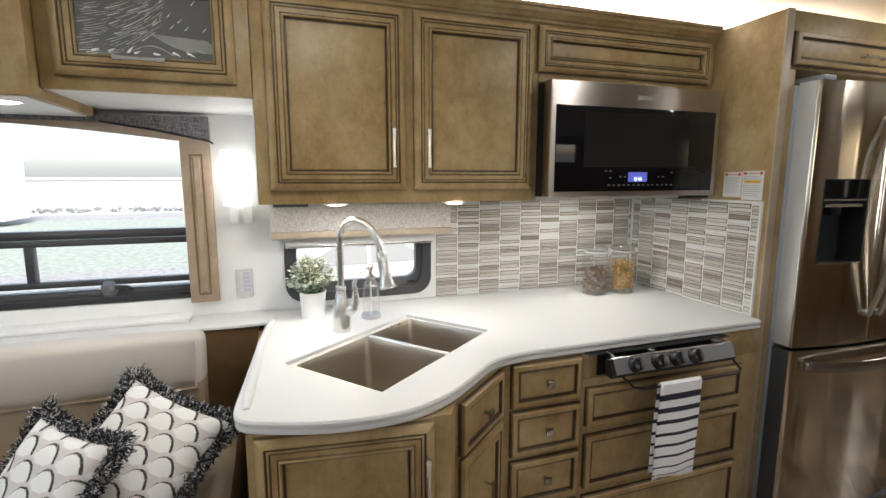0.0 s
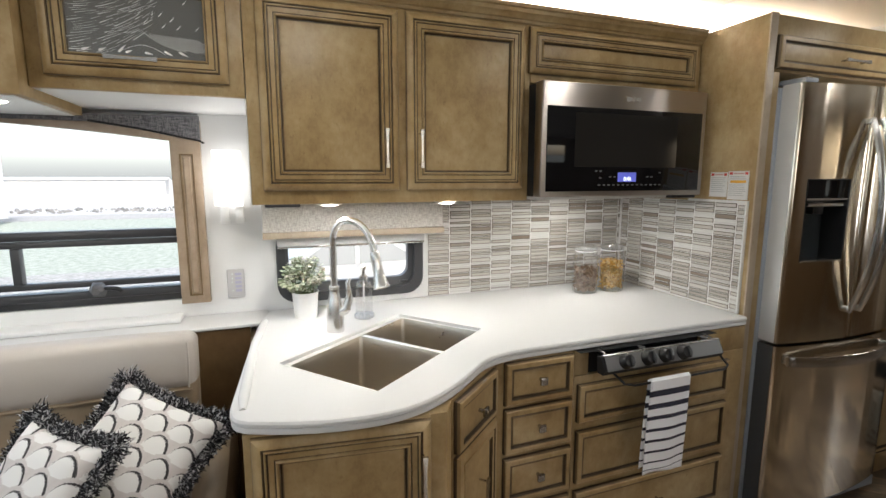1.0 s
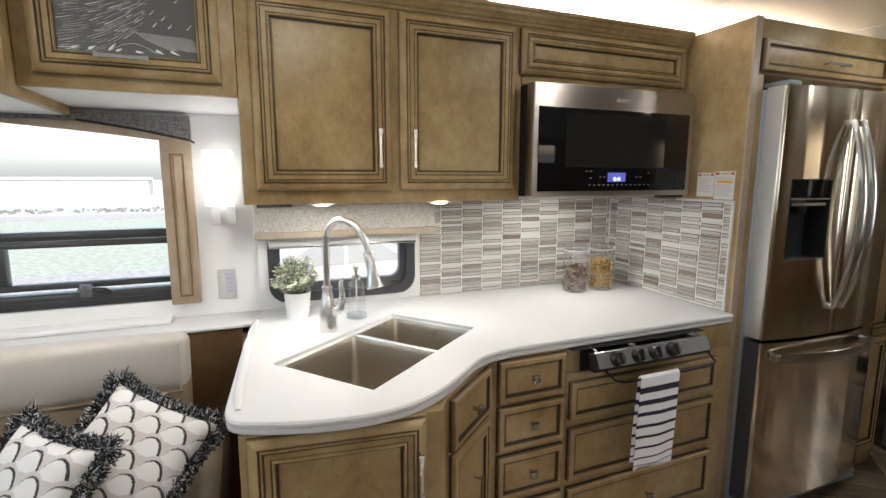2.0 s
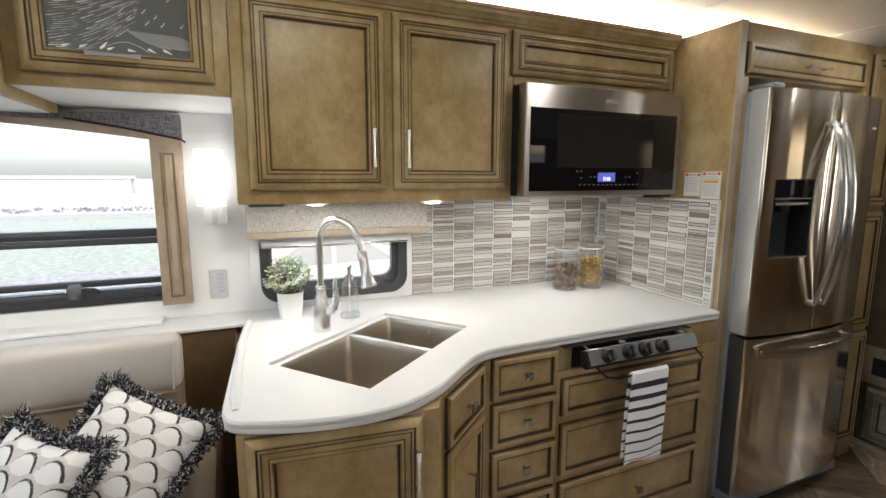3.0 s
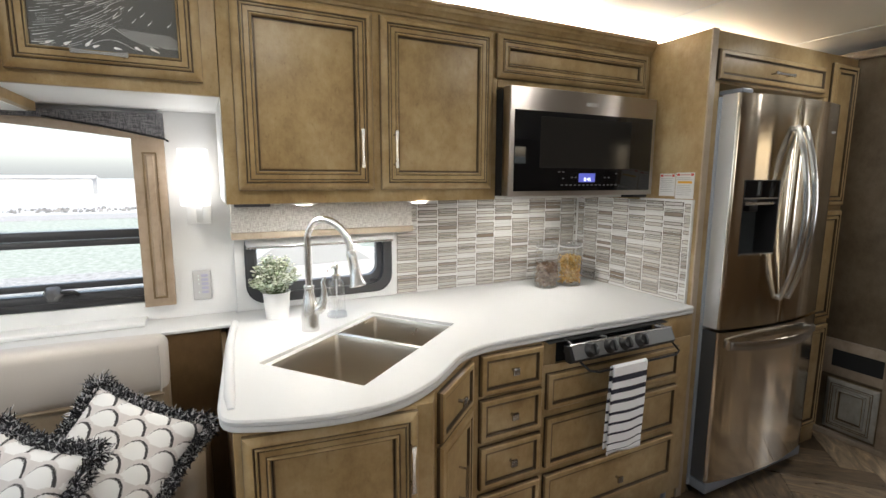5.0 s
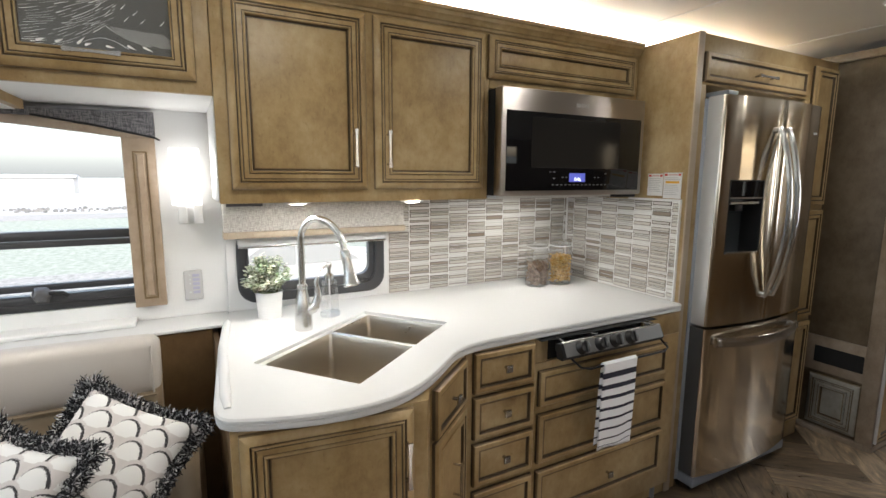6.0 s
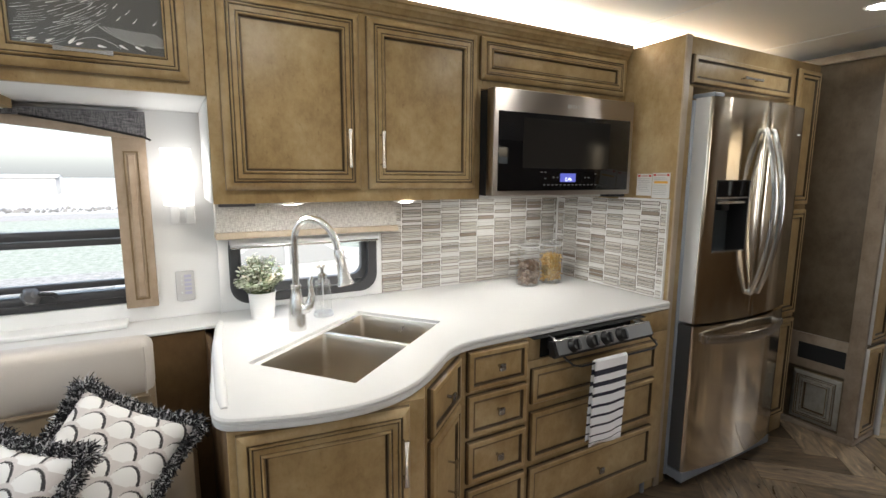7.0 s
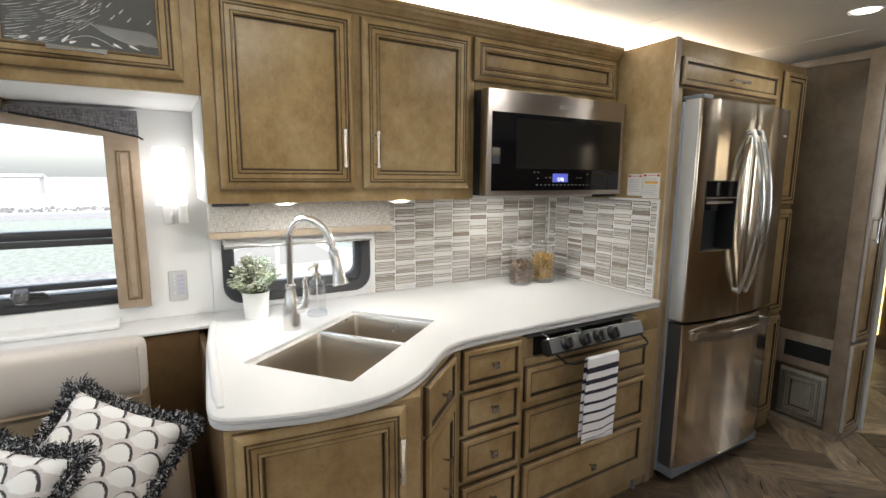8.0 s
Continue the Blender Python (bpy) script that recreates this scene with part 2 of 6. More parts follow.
def lathe(profile, centre=(0, 0, 0), segs=32, bm=None):
    """Turns (radius, height) rows round the z axis."""
    bm = bm or bmesh.new()
    rings = []
    for r, z in profile:
        if r < 1e-6:
            rings.append([bm.verts.new((centre[0], centre[1], centre[2] + z))] * segs)
        else:
            rings.append([bm.verts.new((centre[0] + r * math.cos(2 * math.pi * i / segs), centre[1] + r * math.sin(2 * math.pi * i / segs), centre[2] + z)) for i in range(segs)])
    for a, b in zip(rings, rings[1:]):
        for i in range(segs):
            j = (i + 1) % segs
            vs = []
            for v in (a[i], a[j], b[j], b[i]):
                if v not in vs:
                    vs.append(v)
            if len(vs) > 2:
                bm.faces.new(vs)
    return bm


def tube(points, r, segs=12, bm=None, radii=None):
    bm = bm or bmesh.new()
    pts = [Vector(p) for p in points]
    rings = []
    side = None
    for i, p in enumerate(pts):
        d = (pts[min(i + 1, len(pts) - 1)] - pts[max(i - 1, 0)]).normalized()
        if side is None:
            side = d.orthogonal().normalized()
        side = (side - d * side.dot(d)).normalized()
        up = d.cross(side)
        rr = radii[i] if radii else r
        rings.append([bm.verts.new(p + (side * math.cos(2 * math.pi * k / segs) + up * math.sin(2 * math.pi * k / segs)) * rr) for k in range(segs)])
    for a, b in zip(rings, rings[1:]):
        for k in range(segs):
            bm.faces.new((a[k], a[(k + 1) % segs], b[(k + 1) % segs], b[k]))
    bm.faces.new(rings[0])
    bm.faces.new(rings[-1])
    return bm


def curve(p0, p1, p2, p3, n):
    p0, p1, p2, p3 = (Vector(p) for p in (p0, p1, p2, p3))
    return [p0 * (1 - t) ** 3 + 3 * p1 * t * (1 - t) ** 2 + 3 * p2 * t * t * (1 - t) + p3 * t ** 3 for t in (i / n for i in range(n + 1))]


def prism(outline, z0, z1, bm=None, axis="z"):
    """A straight solid over a flat outline; axis y: the outline is (x, z) and runs from y=z0 to z1; axis x: (y, z)."""
    bm = bm or bmesh.new()
    put = {"z": lambda a, b, c: (a, b, c), "y": lambda a, b, c: (a, c, b), "x": lambda a, b, c: (c, a, b)}[axis]
    lo = [bm.verts.new(put(a, b, z0)) for a, b in outline]
    hi = [bm.verts.new(put(a, b, z1)) for a, b in outline]
    n = len(outline)
    for i in range(n):
        bm.faces.new((lo[i], lo[(i + 1) % n], hi[(i + 1) % n], hi[i]))
    bm.faces.new(lo[::-1])
    bm.faces.new(hi)
    return bm


def moulded(w, h, rings, hollow=False):
    """A framed panel: x 0..w, z 0..h, the back at y 0. rings: (inset, y, dark), nested from the rim to the middle."""
    bm = bmesh.new()

    def rect(inset, y):
        return [bm.verts.new(c) for c in ((inset, y, inset), (w - inset, y, inset), (w - inset, y, h - inset), (inset, y, h - inset))]
    first = rect(0, 0)
    last = first
    for inset, y, dark in rings:
        now = rect(inset, y)
        for i in range(4):
            f = bm.faces.new((last[i], last[(i + 1) % 4], now[(i + 1) % 4], now[i]))
            f.material_index = int(dark)
        last = now
    if hollow:
        back = rect(rings[-1][0], 0)
        for i in range(4):
            bm.faces.new((last[i], last[(i + 1) % 4], back[(i + 1) % 4], back[i]))
            bm.faces.new((back[i], back[(i + 1) % 4], first[(i + 1) % 4], first[i]))
    else:
        bm.faces.new(last)
        bm.faces.new(first[::-1])
    return bm


# glaze: 0 wood, 1 dark line, 2 brown haze beside the line
DOOR_RINGS = [(0.0, -0.010, 2), (0.0015, -0.0125, 2), (0.0200, -0.0215, 0), (0.0222, -0.0220, 0), (0.0238, -0.0180, 2), (0.0262, -0.0178, 1), (0.0275, -0.0195, 2), (0.0288, -0.0220, 0), (0.0300, -0.0230, 0),
              (0.0312, -0.0230, 0), (0.0324, -0.0215, 0), (0.0334, -0.0185, 2), (0.0352, -0.0185, 1), (0.0366, -0.0200, 2), (0.0490, -0.0206, 0), (0.0500, -0.0180, 2), (0.0518, -0.0180, 1), (0.0530, -0.0215, 0),
              (0.0545, -0.0238, 0), (0.0562, -0.0245, 0), (0.0580, -0.0238, 0), (0.0596, -0.0205, 0), (0.0606, -0.0130, 2), (0.0614, -0.0095, 1), (0.0648, -0.0095, 1), (0.0675, -0.0112, 2), (0.0690, -0.0115, 0)]
DRAWER_RINGS = [(0.0, -0.010, 1), (0.003, -0.017, 2), (0.006, -0.0195, 0), (0.019, -0.0205, 0), (0.0215, -0.019, 2), (0.0235, -0.012, 1), (0.0270, -0.011, 1), (0.0310, -0.0130, 2), (0.034, -0.0135, 0)]
TALL_RINGS = [(0.0, -0.010, 1), (0.005, -0.019, 0), (0.022, -0.021, 0), (0.024, -0.015, 1), (0.0275, -0.015, 1), (0.029, -0.020, 0), (0.042, -0.020, 0), (0.044, -0.011, 1), (0.049, -0.011, 1), (0.051, -0.013, 0)]


def facing(x, y, z, turn=0):
    """Where a front stands: its lower left corner, turned about z."""
    return pose(x, y, z, 0, 0, turn)


def panel(name, parent, at, w, h, rings, label=""):
    bm = moulded(w, h, rings)
    bm.transform(at)
    return part(name, bm, (WOOD, GLAZE, HAZE), parent, label)


def bar_pull(parent, at, length, upright=True):
    """A waisted flat bar on two posts; at: the middle on the front's face."""
    bm = bmesh.new()
    n = 10
    rows = []
    for i in range(n + 1):
        s = i / n * 2 - 1
        wdt = 0.0035 + 0.003 * s * s
        rows.append((s * length / 2, wdt))
    rings = []
    for s, wdt in rows:
        ring = []
        for dx, dy in ((-1, -1), (1, -1), (1, 1), (-1, 1)):
            a, b = dx * wdt, -0.026 + dy * 0.0035 - 0.003 * (s / length * 2) ** 2
            ring.append(bm.verts.new((a, b, s) if upright else (s, b, a)))
        rings.append(ring)
    for a, b in zip(rings, rings[1:]):
        for k in range(4):
            bm.faces.new((a[k], a[(k + 1) % 4], b[(k + 1) % 4], b[k]))
    bm.faces.new(rings[0])
    bm.faces.new(rings[-1])
    for s in (-0.4, 0.4):
        q = s * length
        cyl((0, 0, q) if upright else (q, 0, 0), (0, -0.024, q) if upright else (q, -0.024, 0), 0.0035, segs=8, bm=bm)
    bm.transform(at)
    return part("handle", bm, NICKEL, parent, "brushed nickel bar handle")


def square_knob(parent, at):
    bm = cyl((0, 0, 0), (0, -0.018, 0), 0.006, 0.0045, 10)
    box(-0.013, 0.013, -0.027, -0.017, -0.013, 0.013, 0.003, 2, bm)
    box(-0.008, 0.008, -0.0285, -0.027, -0.008, 0.008, 0.0008, 1, bm)
    bm.transform(at)
    return part("knob", bm, KNOB, parent, "square dark nickel knob")

# ---- the setting ----
WALL_Y, KIT_Y, CEIL_Z = 2.49, 2.46, 2.12
GROUND_Z = -1.0


def rounded(x0, x1, z0, z1, r, n=6):
    """A rounded rectangle, counter-clockwise from its lower right corner."""
    pts = []
    for cx, cz, a in ((x1 - r, z0 + r, -90), (x1 - r, z1 - r, 0), (x0 + r, z1 - r, 90), (x0 + r, z0 + r, 180)):
        pts += [(cx + r * math.cos(radians(a + 90 * k / n)), cz + r * math.sin(radians(a + 90 * k / n))) for k in range(n + 1)]
    return pts


def loft(rows, put, close=False, bm=None):
    """Joins flat outlines of one length, each put into space, to a skin."""
    bm = bm or bmesh.new()
    rings = [[bm.verts.new(put(p, k)) for p in row] for k, row in enumerate(rows)]
    for a, b in zip(rings, rings[1:] + ([rings[0]] if close else [])):
        n = len(a)
        for i in range(n):
            bm.faces.new((a[i], a[(i + 1) % n], b[(i + 1) % n], b[i]))
    return bm, rings


def ring_frame(rows):
    """A closed frame from (outline, y) rows."""
    return loft([r for r, _ in rows], lambda p, k: (p[0], rows[k][1], p[1]), close=True)[0]


WX0, WX1, WZ0, WZ1 = -2.3, -0.165, 0.965, 1.64
SX0, SX1, SZ0, SZ1 = 0.17, 0.735, 0.95, 1.20

bm = bmesh.new()
for x0, x1, z0, z1 in ((-3.0, WX0, 0, CEIL_Z), (WX0, WX1, 0, WZ0), (WX0, WX1, WZ1, CEIL_Z), (WX1, SX0, 0, CEIL_Z),
                       (SX0, SX1, 0, SZ0), (SX0, SX1, SZ1, CEIL_Z), (SX1, 5.2, 0, CEIL_Z)):
    box(x0, x1, WALL_Y, WALL_Y + 0.07, z0, z1, bm=bm)
wall_north = solo("wall_north", bm, WALL, "cream textured vinyl wall with two windows", "wall", kind="structure")

bm = bmesh.new()
for x0, x1, z0, z1 in ((0.108, SX0, 0.9, 1.36), (SX0, SX1, 0.9, SZ0), (SX0, SX1, SZ1, 1.36), (SX1, 0.786, 0.9, 1.36)):
    box(x0, x1, KIT_Y, WALL_Y - 0.001, z0, z1, bm=bm)
solo("trim", bm, WHITE_PANEL, "white panel round the small galley window", "wall panel", kind="structure")

def pierced(along, spans, z0, z1, low, high, axis):
    """A wall from low to high with openings over spans between z0 and z1; axis x: it runs along x."""
    bm = bmesh.new()
    cuts = [low] + [v for sp in spans for v in sp] + [high]
    for i, (a, b) in enumerate(zip(cuts, cuts[1:])):
        for lo, hi in (((1.0, CEIL_Z),) if i % 2 == 0 else ((1.0, z0), (z1, CEIL_Z))):
            if hi - lo > 0.001:
                if axis == "x":
                    box(a, b, along, along + 0.07, lo, hi, bm=bm)
                else:
                    box(along, along + 0.07, a, b, lo, hi, bm=bm)
    return bm


# unseen closing wall, coloured dark to dim reflections and bounce
wall_south = solo("wall_south", pierced(-1.2, [(-1.5, -0.3), (0.9, 2.1), (4.74, 4.94)], 1.25, 1.85, -3.0, 5.2, "x"), WOOD_DARK, "unseen closing wall with three openings, darkened to cut bounce light", "wall", kind="structure")
solo("wainscot", box(-3.0, 5.2, -1.2, -1.12, 0, 0.999), WOOD_DARK, "unseen lower closing wall, darkened to cut bounce light", "wall panel", kind="structure")
wall_west = solo("wall_west", pierced(-3.07, [(-0.6, 2.0)], 1.1, 1.9, -1.2, 2.56, "y"), WALL, "unseen cream front wall with an assumed windscreen opening", "wall", kind="structure")
solo("wainscot", box(-3.07, -3.0, -1.2, 2.56, 0, 0.999), WOOD_DARK, "dark wood lower wall panelling", "wall panel", kind="structure")
wall_east = solo("wall_east", pierced(5.2, [(-0.2, 0.2), (0.75, 1.15)], 1.001, 1.95, -1.2, 2.56, "y"), WOOD, "wood-panelled end wall beyond the passage", "wall", kind="structure")
solo("wainscot", box(5.2, 5.27, -1.2, 2.56, 0, 0.999), WOOD_DARK, "dark wood lower wall panelling", "wall panel", kind="structure")
# glowing box added for a bright line past the closet; no known lamp
solo("passage_glow_strip", box(5.184, 5.199, 1.950, 1.980, 0.12, 0.875, 0.003), glow("strip_yellow", (1.0, 0.85, 0.32), 0.30), "narrow upright yellow glowing strip of unknown source on the far end wall", "light strip")

bm = box(-3.07, 5.27, -1.2, 2.56, CEIL_Z, CEIL_Z + 0.06)
ceiling = solo("ceiling", bm, CEIL, "cream vinyl ceiling with thin panel seams", "ceiling", kind="structure")
for sx in (-1.80, -0.88, 0.04, 0.96, 1.88, 2.80, 3.72, 4.64):
    solo("trim", box(sx - 0.006, sx + 0.006, -1.13, 2.48, CEIL_Z - 0.003, CEIL_Z - 0.0005, 0.001, 1), WHITE_PANEL, "thin white ceiling seam strip", "trim", kind="structure")

FLOOR_BASE = mat("plank_joint", (0.03, 0.025, 0.02), 0.7)
floor = solo("floor", box(-3.0, 5.2, -1.13, 2.49, -0.06, -0.004), FLOOR_BASE, "dark brown herringbone vinyl plank floor", "floor", kind="structure")

# ledge behind the sofa
bm = box(-2.4, 0.104, 2.298, WALL_Y - 0.001, 0.884, 0.8965, 0.004)
ledge = solo("window_ledge", bm, QUARTZ, "white solid-surface ledge under the big window", "ledge", kind="structure")
bm = box(-2.35, -0.203, 2.395, WALL_Y - 0.002, 0.8968, 0.915, 0.006)
solo("ledge_cover", bm, WHITE_PANEL, "white raised cover plate on the window ledge", "cover plate")
solo("trim", box(-2.4, 0.039, 2.306, 2.322, 0.0, 0.8835), WOOD_DARK, "dark wood panel below the ledge", "panel", kind="structure")

# ---- big window ----
window_1 = thing("window_1", "black-framed slide window with clear glass", "window", pose(-1.2, WALL_Y, WZ0), kind="structure")
FY = WALL_Y + 0.012
bm = bmesh.new()
box(WX0, WX1 - 0.001, FY, FY + 0.05, WZ0 + 0.001, 0.992, 0.004, bm=bm)
box(WX0, WX1 - 0.001, FY, FY + 0.05, 1.62, WZ1 - 0.001, 0.004, bm=bm)
box(WX1 - 0.03, WX1 - 0.001, FY, FY + 0.05, 0.99, 1.62, 0.004, bm=bm)
box(WX0 + 0.001, WX0 + 0.03, FY, FY + 0.05, 0.99, 1.62, 0.004, bm=bm)
part("outer_frame", bm, FRAME_BLACK, window_1)
bm = box(WX0 + 0.03, WX1 - 0.03, FY - 0.012, FY + 0.04, 1.188, 1.209, 0.004)
part("lower_rail", bm, FRAME_BLACK, window_1)
part("upper_rail", box(WX0 + 0.03, WX1 - 0.03, FY, FY + 0.045, 1.212, 1.243, 0.004), FRAME_BLACK, window_1)
part("bottom_rail", box(WX0 + 0.03, WX1 - 0.03, FY - 0.02, FY + 0.04, 0.994, 1.022, 0.005), FRAME_BLACK, window_1)
part("sash_rail", box(WX0 + 0.03, WX1 - 0.03, FY + 0.0, FY + 0.03, 1.036, 1.058, 0.003), FRAME_BLACK, window_1)
for mx in (-0.705, -1.45):
    part("mullion", box(mx - 0.022, mx + 0.004, FY - 0.008, FY + 0.03, 1.058, 1.188, 0.003), FRAME_BLACK, window_1)
for x0, x1, z0, z1 in ((WX0 + 0.03, WX1 - 0.03, 1.243, 1.62), (WX0 + 0.03, WX1 - 0.03, 1.058, 1.188), (WX0 + 0.03, WX1 - 0.03, 1.022, 1.036)):
    pane = part("pane", box(x0, x1, FY + 0.018, FY + 0.022, z0, z1), PANE, window_1)
    pane.visible_shadow = False
crank = part("crank", lathe([(0, 0.034), (0.012, 0.034), (0.02, 0.028), (0.024, 0.018), (0.027, 0.006), (0.030, 0.0), (0, 0)], segs=40), mat("crank_plastic", (0.10, 0.10, 0.105), 0.15), window_1, "glossy dark lobed window crank", local=True)
for v in crank.data.vertices:
    lobe = 1 + 0.06 * math.cos(6 * math.atan2(v.co.y, v.co.x))
    v.co.x, v.co.y = v.co.x * lobe, v.co.y * lobe
crank.matrix_local = pose(-0.475 + 1.2, -0.008, 1.026 - WZ0, 90, 0, 0)
part("crank_arm", tube([(-0.47, FY - 0.02, 1.026), (-0.44, FY - 0.035, 1.034), (-0.415, FY - 0.03, 1.03), (-0.405, FY - 0.02, 1.018)], 0.008, 8), BLACK, window_1)

# arched wooden surround, its fabric valance and side post
surround = thing("window_surround", "wood surround with arched head round the big window", "window trim", pose(-0.15, 2.46, 0.95))


def arch_z(x):
    return 1.566 + 0.066 * (1 - ((x + 1.25) / 1.05) ** 2)


n = 24
top = [(-2.3 + 2.08 * i / n) for i in range(n + 1)]
outline = [(x, arch_z(x)) for x in top] + [(-0.10, arch_z(-0.22) - 0.004), (-0.10, 1.641), (-2.3, 1.641)]
part("arched_head", prism(outline, 2.452, 2.488, axis="y"), WOOD_ASH, surround)
part("side_post", box(-0.204, -0.103, 2.455, 2.488, 0.954, 1.572, 0.003), WOOD_ASH, surround)
bm = moulded(0.046, 0.535, [(0.0, -0.004, 0), (0.004, -0.004, 1), (0.006, 0.0005, 1), (0.010, 0.0, 0), (0.014, -0.005, 0)])
bm.transform(facing(-0.174, 2.4545, 0.985))
part("raised_panel", bm, (WOOD_ASH, HAZE), surround)

outline = [(-2.3, 1.626), (-0.44, 1.626), (-0.275, 1.602), (-0.099, 1.568), (-0.099, 1.655), (-0.44, 1.651), (-2.3, 1.641)]
solo("window_valance", prism(outline, 2.432, 2.4515, axis="y"), FABRIC_GREY, "dark grey tweed upholstered valance over the big window", "valance")
solo("valance_cord", tube([(-0.44, 2.430, 1.627), (-0.275, 2.430, 1.602), (-0.10, 2.430, 1.567), (-0.086, 2.428, 1.558)], 0.0035, 8), BLACK, "black piping cord along the valance edge", "cord")

# ---- small window ----
window_2 = thing("window_2", "small black-framed window with rounded corners", "window", pose(0.45, KIT_Y, 0.93), kind="structure")
ro = rounded(0.144, 0.763, 0.925, 1.235, 0.075)
r1 = rounded(0.150, 0.757, 0.931, 1.229, 0.072)
r2 = rounded(0.178, 0.722, 0.962, 1.20, 0.062)
r3 = rounded(0.192, 0.700, 0.998, 1.18, 0.045)
part("outer_frame", ring_frame([(ro, KIT_Y - 0.001), (ro, KIT_Y - 0.010), (r1, KIT_Y - 0.016), (r2, KIT_Y - 0.013), (r2, KIT_Y - 0.001)]), FRAME_BLACK, window_2)
part("inner_frame", ring_frame([(r2, KIT_Y - 0.002), (r2, KIT_Y + 0.012), (r3, KIT_Y + 0.02), (r3, KIT_Y + 0.05), (rounded(0.172, 0.733, 0.955, 1.198, 0.03), KIT_Y + 0.05)]), FRAME_BLACK, window_2)
pane = part("pane", prism(rounded(0.19, 0.702, 0.996, 1.182, 0.046), KIT_Y + 0.034, KIT_Y + 0.038, axis="y"), PANE, window_2)
pane.visible_shadow = False
part("latch", box(0.655, 0.69, KIT_Y - 0.018, KIT_Y - 0.006, 0.975, 0.987, 0.003), BLACK, window_2)

shade = thing("roller_shade", "rolled-up grey shade with a light bottom bar", "window shade", pose(0.45, 2.44, 1.2))
part("cassette", box(0.148, 0.758, 2.405, 2.444, 1.163, 1.205, 0.008), mat("shade_grey", (0.52, 0.52, 0.52), 0.6), shade)
part("bottom_bar", box(0.15, 0.756, 2.41, 2.44, 1.154, 1.163, 0.002), NICKEL, shade)

valance = thing("galley_valance", "padded linen-fabric valance with a wood edge over the small window", "valance", pose(0.45, 2.36, 1.2))
part("padded_front", box(0.10, 0.826, 2.36, 2.445, 1.226, 1.348, 0.004), FABRIC_LIGHT, valance)
part("wood_edge", box(0.098, 0.830, 2.356, 2.445, 1.200, 1.2255, 0.002), WOOD_PALE, valance)
# metal piece drawn longer to the left to paint a dark shadow
part("clip", box(0.112, 0.240, 2.352, 2.359, 1.322, 1.337, 0.002), mat("clip_shadow_dark", (0.1, 0.1, 0.11), 0.4, 0.5), valance, "dark metal clip, its left part a painted shadow")

# ---- upper cabinets ----
CAB_Y, DOOR_Y = 2.03, 2.028
upper = thing("wall_cabinet", "two-door stained maple wall cabinet with dark glaze", "cabinet", pose(0.55, 2.2, 1.35))
part("body", box(0.076, 1.040, CAB_Y, 2.45, 1.350, 2.02, 0.002), WOOD, upper)
for x0, x1, hx in ((0.112, 0.543, 0.494), (0.570, 1.012, 0.612)):
    d = panel("door", upper, facing(x0, DOOR_Y, 1.392), x1 - x0, 0.573, DOOR_RINGS)
    bar_pull(d, facing(hx, DOOR_Y - 0.022, 1.528), 0.125)
part("end_panel", box(0.0725, 0.0755, 2.034, 2.45, 1.352, 1.667, 0.001), WHITE_PANEL, upper, "white laminate end panel")
over = thing("microwave_cabinet", "stained maple cabinet over the microwave with a lift-up front", "cabinet", pose(1.45, 2.2, 1.79))
part("body", box(1.042, 1.848, CAB_Y, 2.45, 1.775, 2.02, 0.002), WOOD, over)
panel("lift_front", over, facing(1.03, DOOR_Y, 1.806), 0.788, 0.16, [(i * 0.86, y, d) for i, y, d in DOOR_RINGS])


def crown(x0, x1, y, name="crown_moulding", label="stepped maple crown moulding"):
    prof = [(y, 1.974), (y - 0.006, 1.976), (y - 0.008, 1.985), (y - 0.014, 1.988), (y - 0.018, 1.999), (y - 0.026, 2.005), (y - 0.028, 2.017), (y - 0.034, 2.020), (y - 0.034, 2.032), (y + 0.02, 2.032), (y + 0.02, 1.974)]
    return solo(name, prism(prof, x0, x1, axis="x"), WOOD_H, label, "moulding")


crown(-2.0, 1.848, CAB_Y)

glass_cab = thing("display_cabinet", "stained maple wall cabinet with an etched glass door", "cabinet", pose(-0.18, 2.2, 1.66))
bm = box(-0.450, 0.074, CAB_Y, 2.05, 1.669, 2.02, 0.002)
part("face_frame", bm, WOOD, glass_cab)
part("body", box(-0.450, 0.074, 2.051, 2.488, 1.69, 2.02), WHITE_PANEL, glass_cab)
part("underside", box(-0.450, 0.074, 2.051, 2.488, 1.669, 1.689), WHITE_PANEL, glass_cab, "white laminate underside")
gd_rings = [(r[0] * 1.03, r[1], r[2]) for r in DOOR_RINGS if r[0] < 0.057]
bm = moulded(0.446, 0.285, gd_rings, hollow=True)
bm.transform(facing(-0.412, DOOR_Y, 1.702))
gdoor = part("door", bm, (WOOD, GLAZE, HAZE), glass_cab)
ETCH = mat("etched_glass", (0.085, 0.088, 0.088), 0.12)
bsdf(ETCH).inputs["IOR"].default_value = 2.7
part("pane", box(-0.356, -0.021, 2.017, 2.021, 1.757, 1.932), ETCH, gdoor, "grey glass etched with wavy silver lines")
bar_pull(gdoor, facing(-0.203, DOOR_Y - 0.022, 1.749), 0.125, upright=False)

side_cab = thing("end_wall_cabinet", "stained maple wall cabinet with white underside", "cabinet", pose(-1.0, 2.2, 1.63))
part("body", box(-2.2, -0.452, 1.978, 2.43, 1.642, 2.02, 0.001), WOOD, side_cab)
part("underside", box(-2.2, -0.474, 2.0, 2.428, 1.6395, 1.6418), WHITE_PANEL, side_cab, "white laminate underside")
panel("door", side_cab, facing(-0.972, 1.9775, 1.685), 0.46, 0.29, DOOR_RINGS)


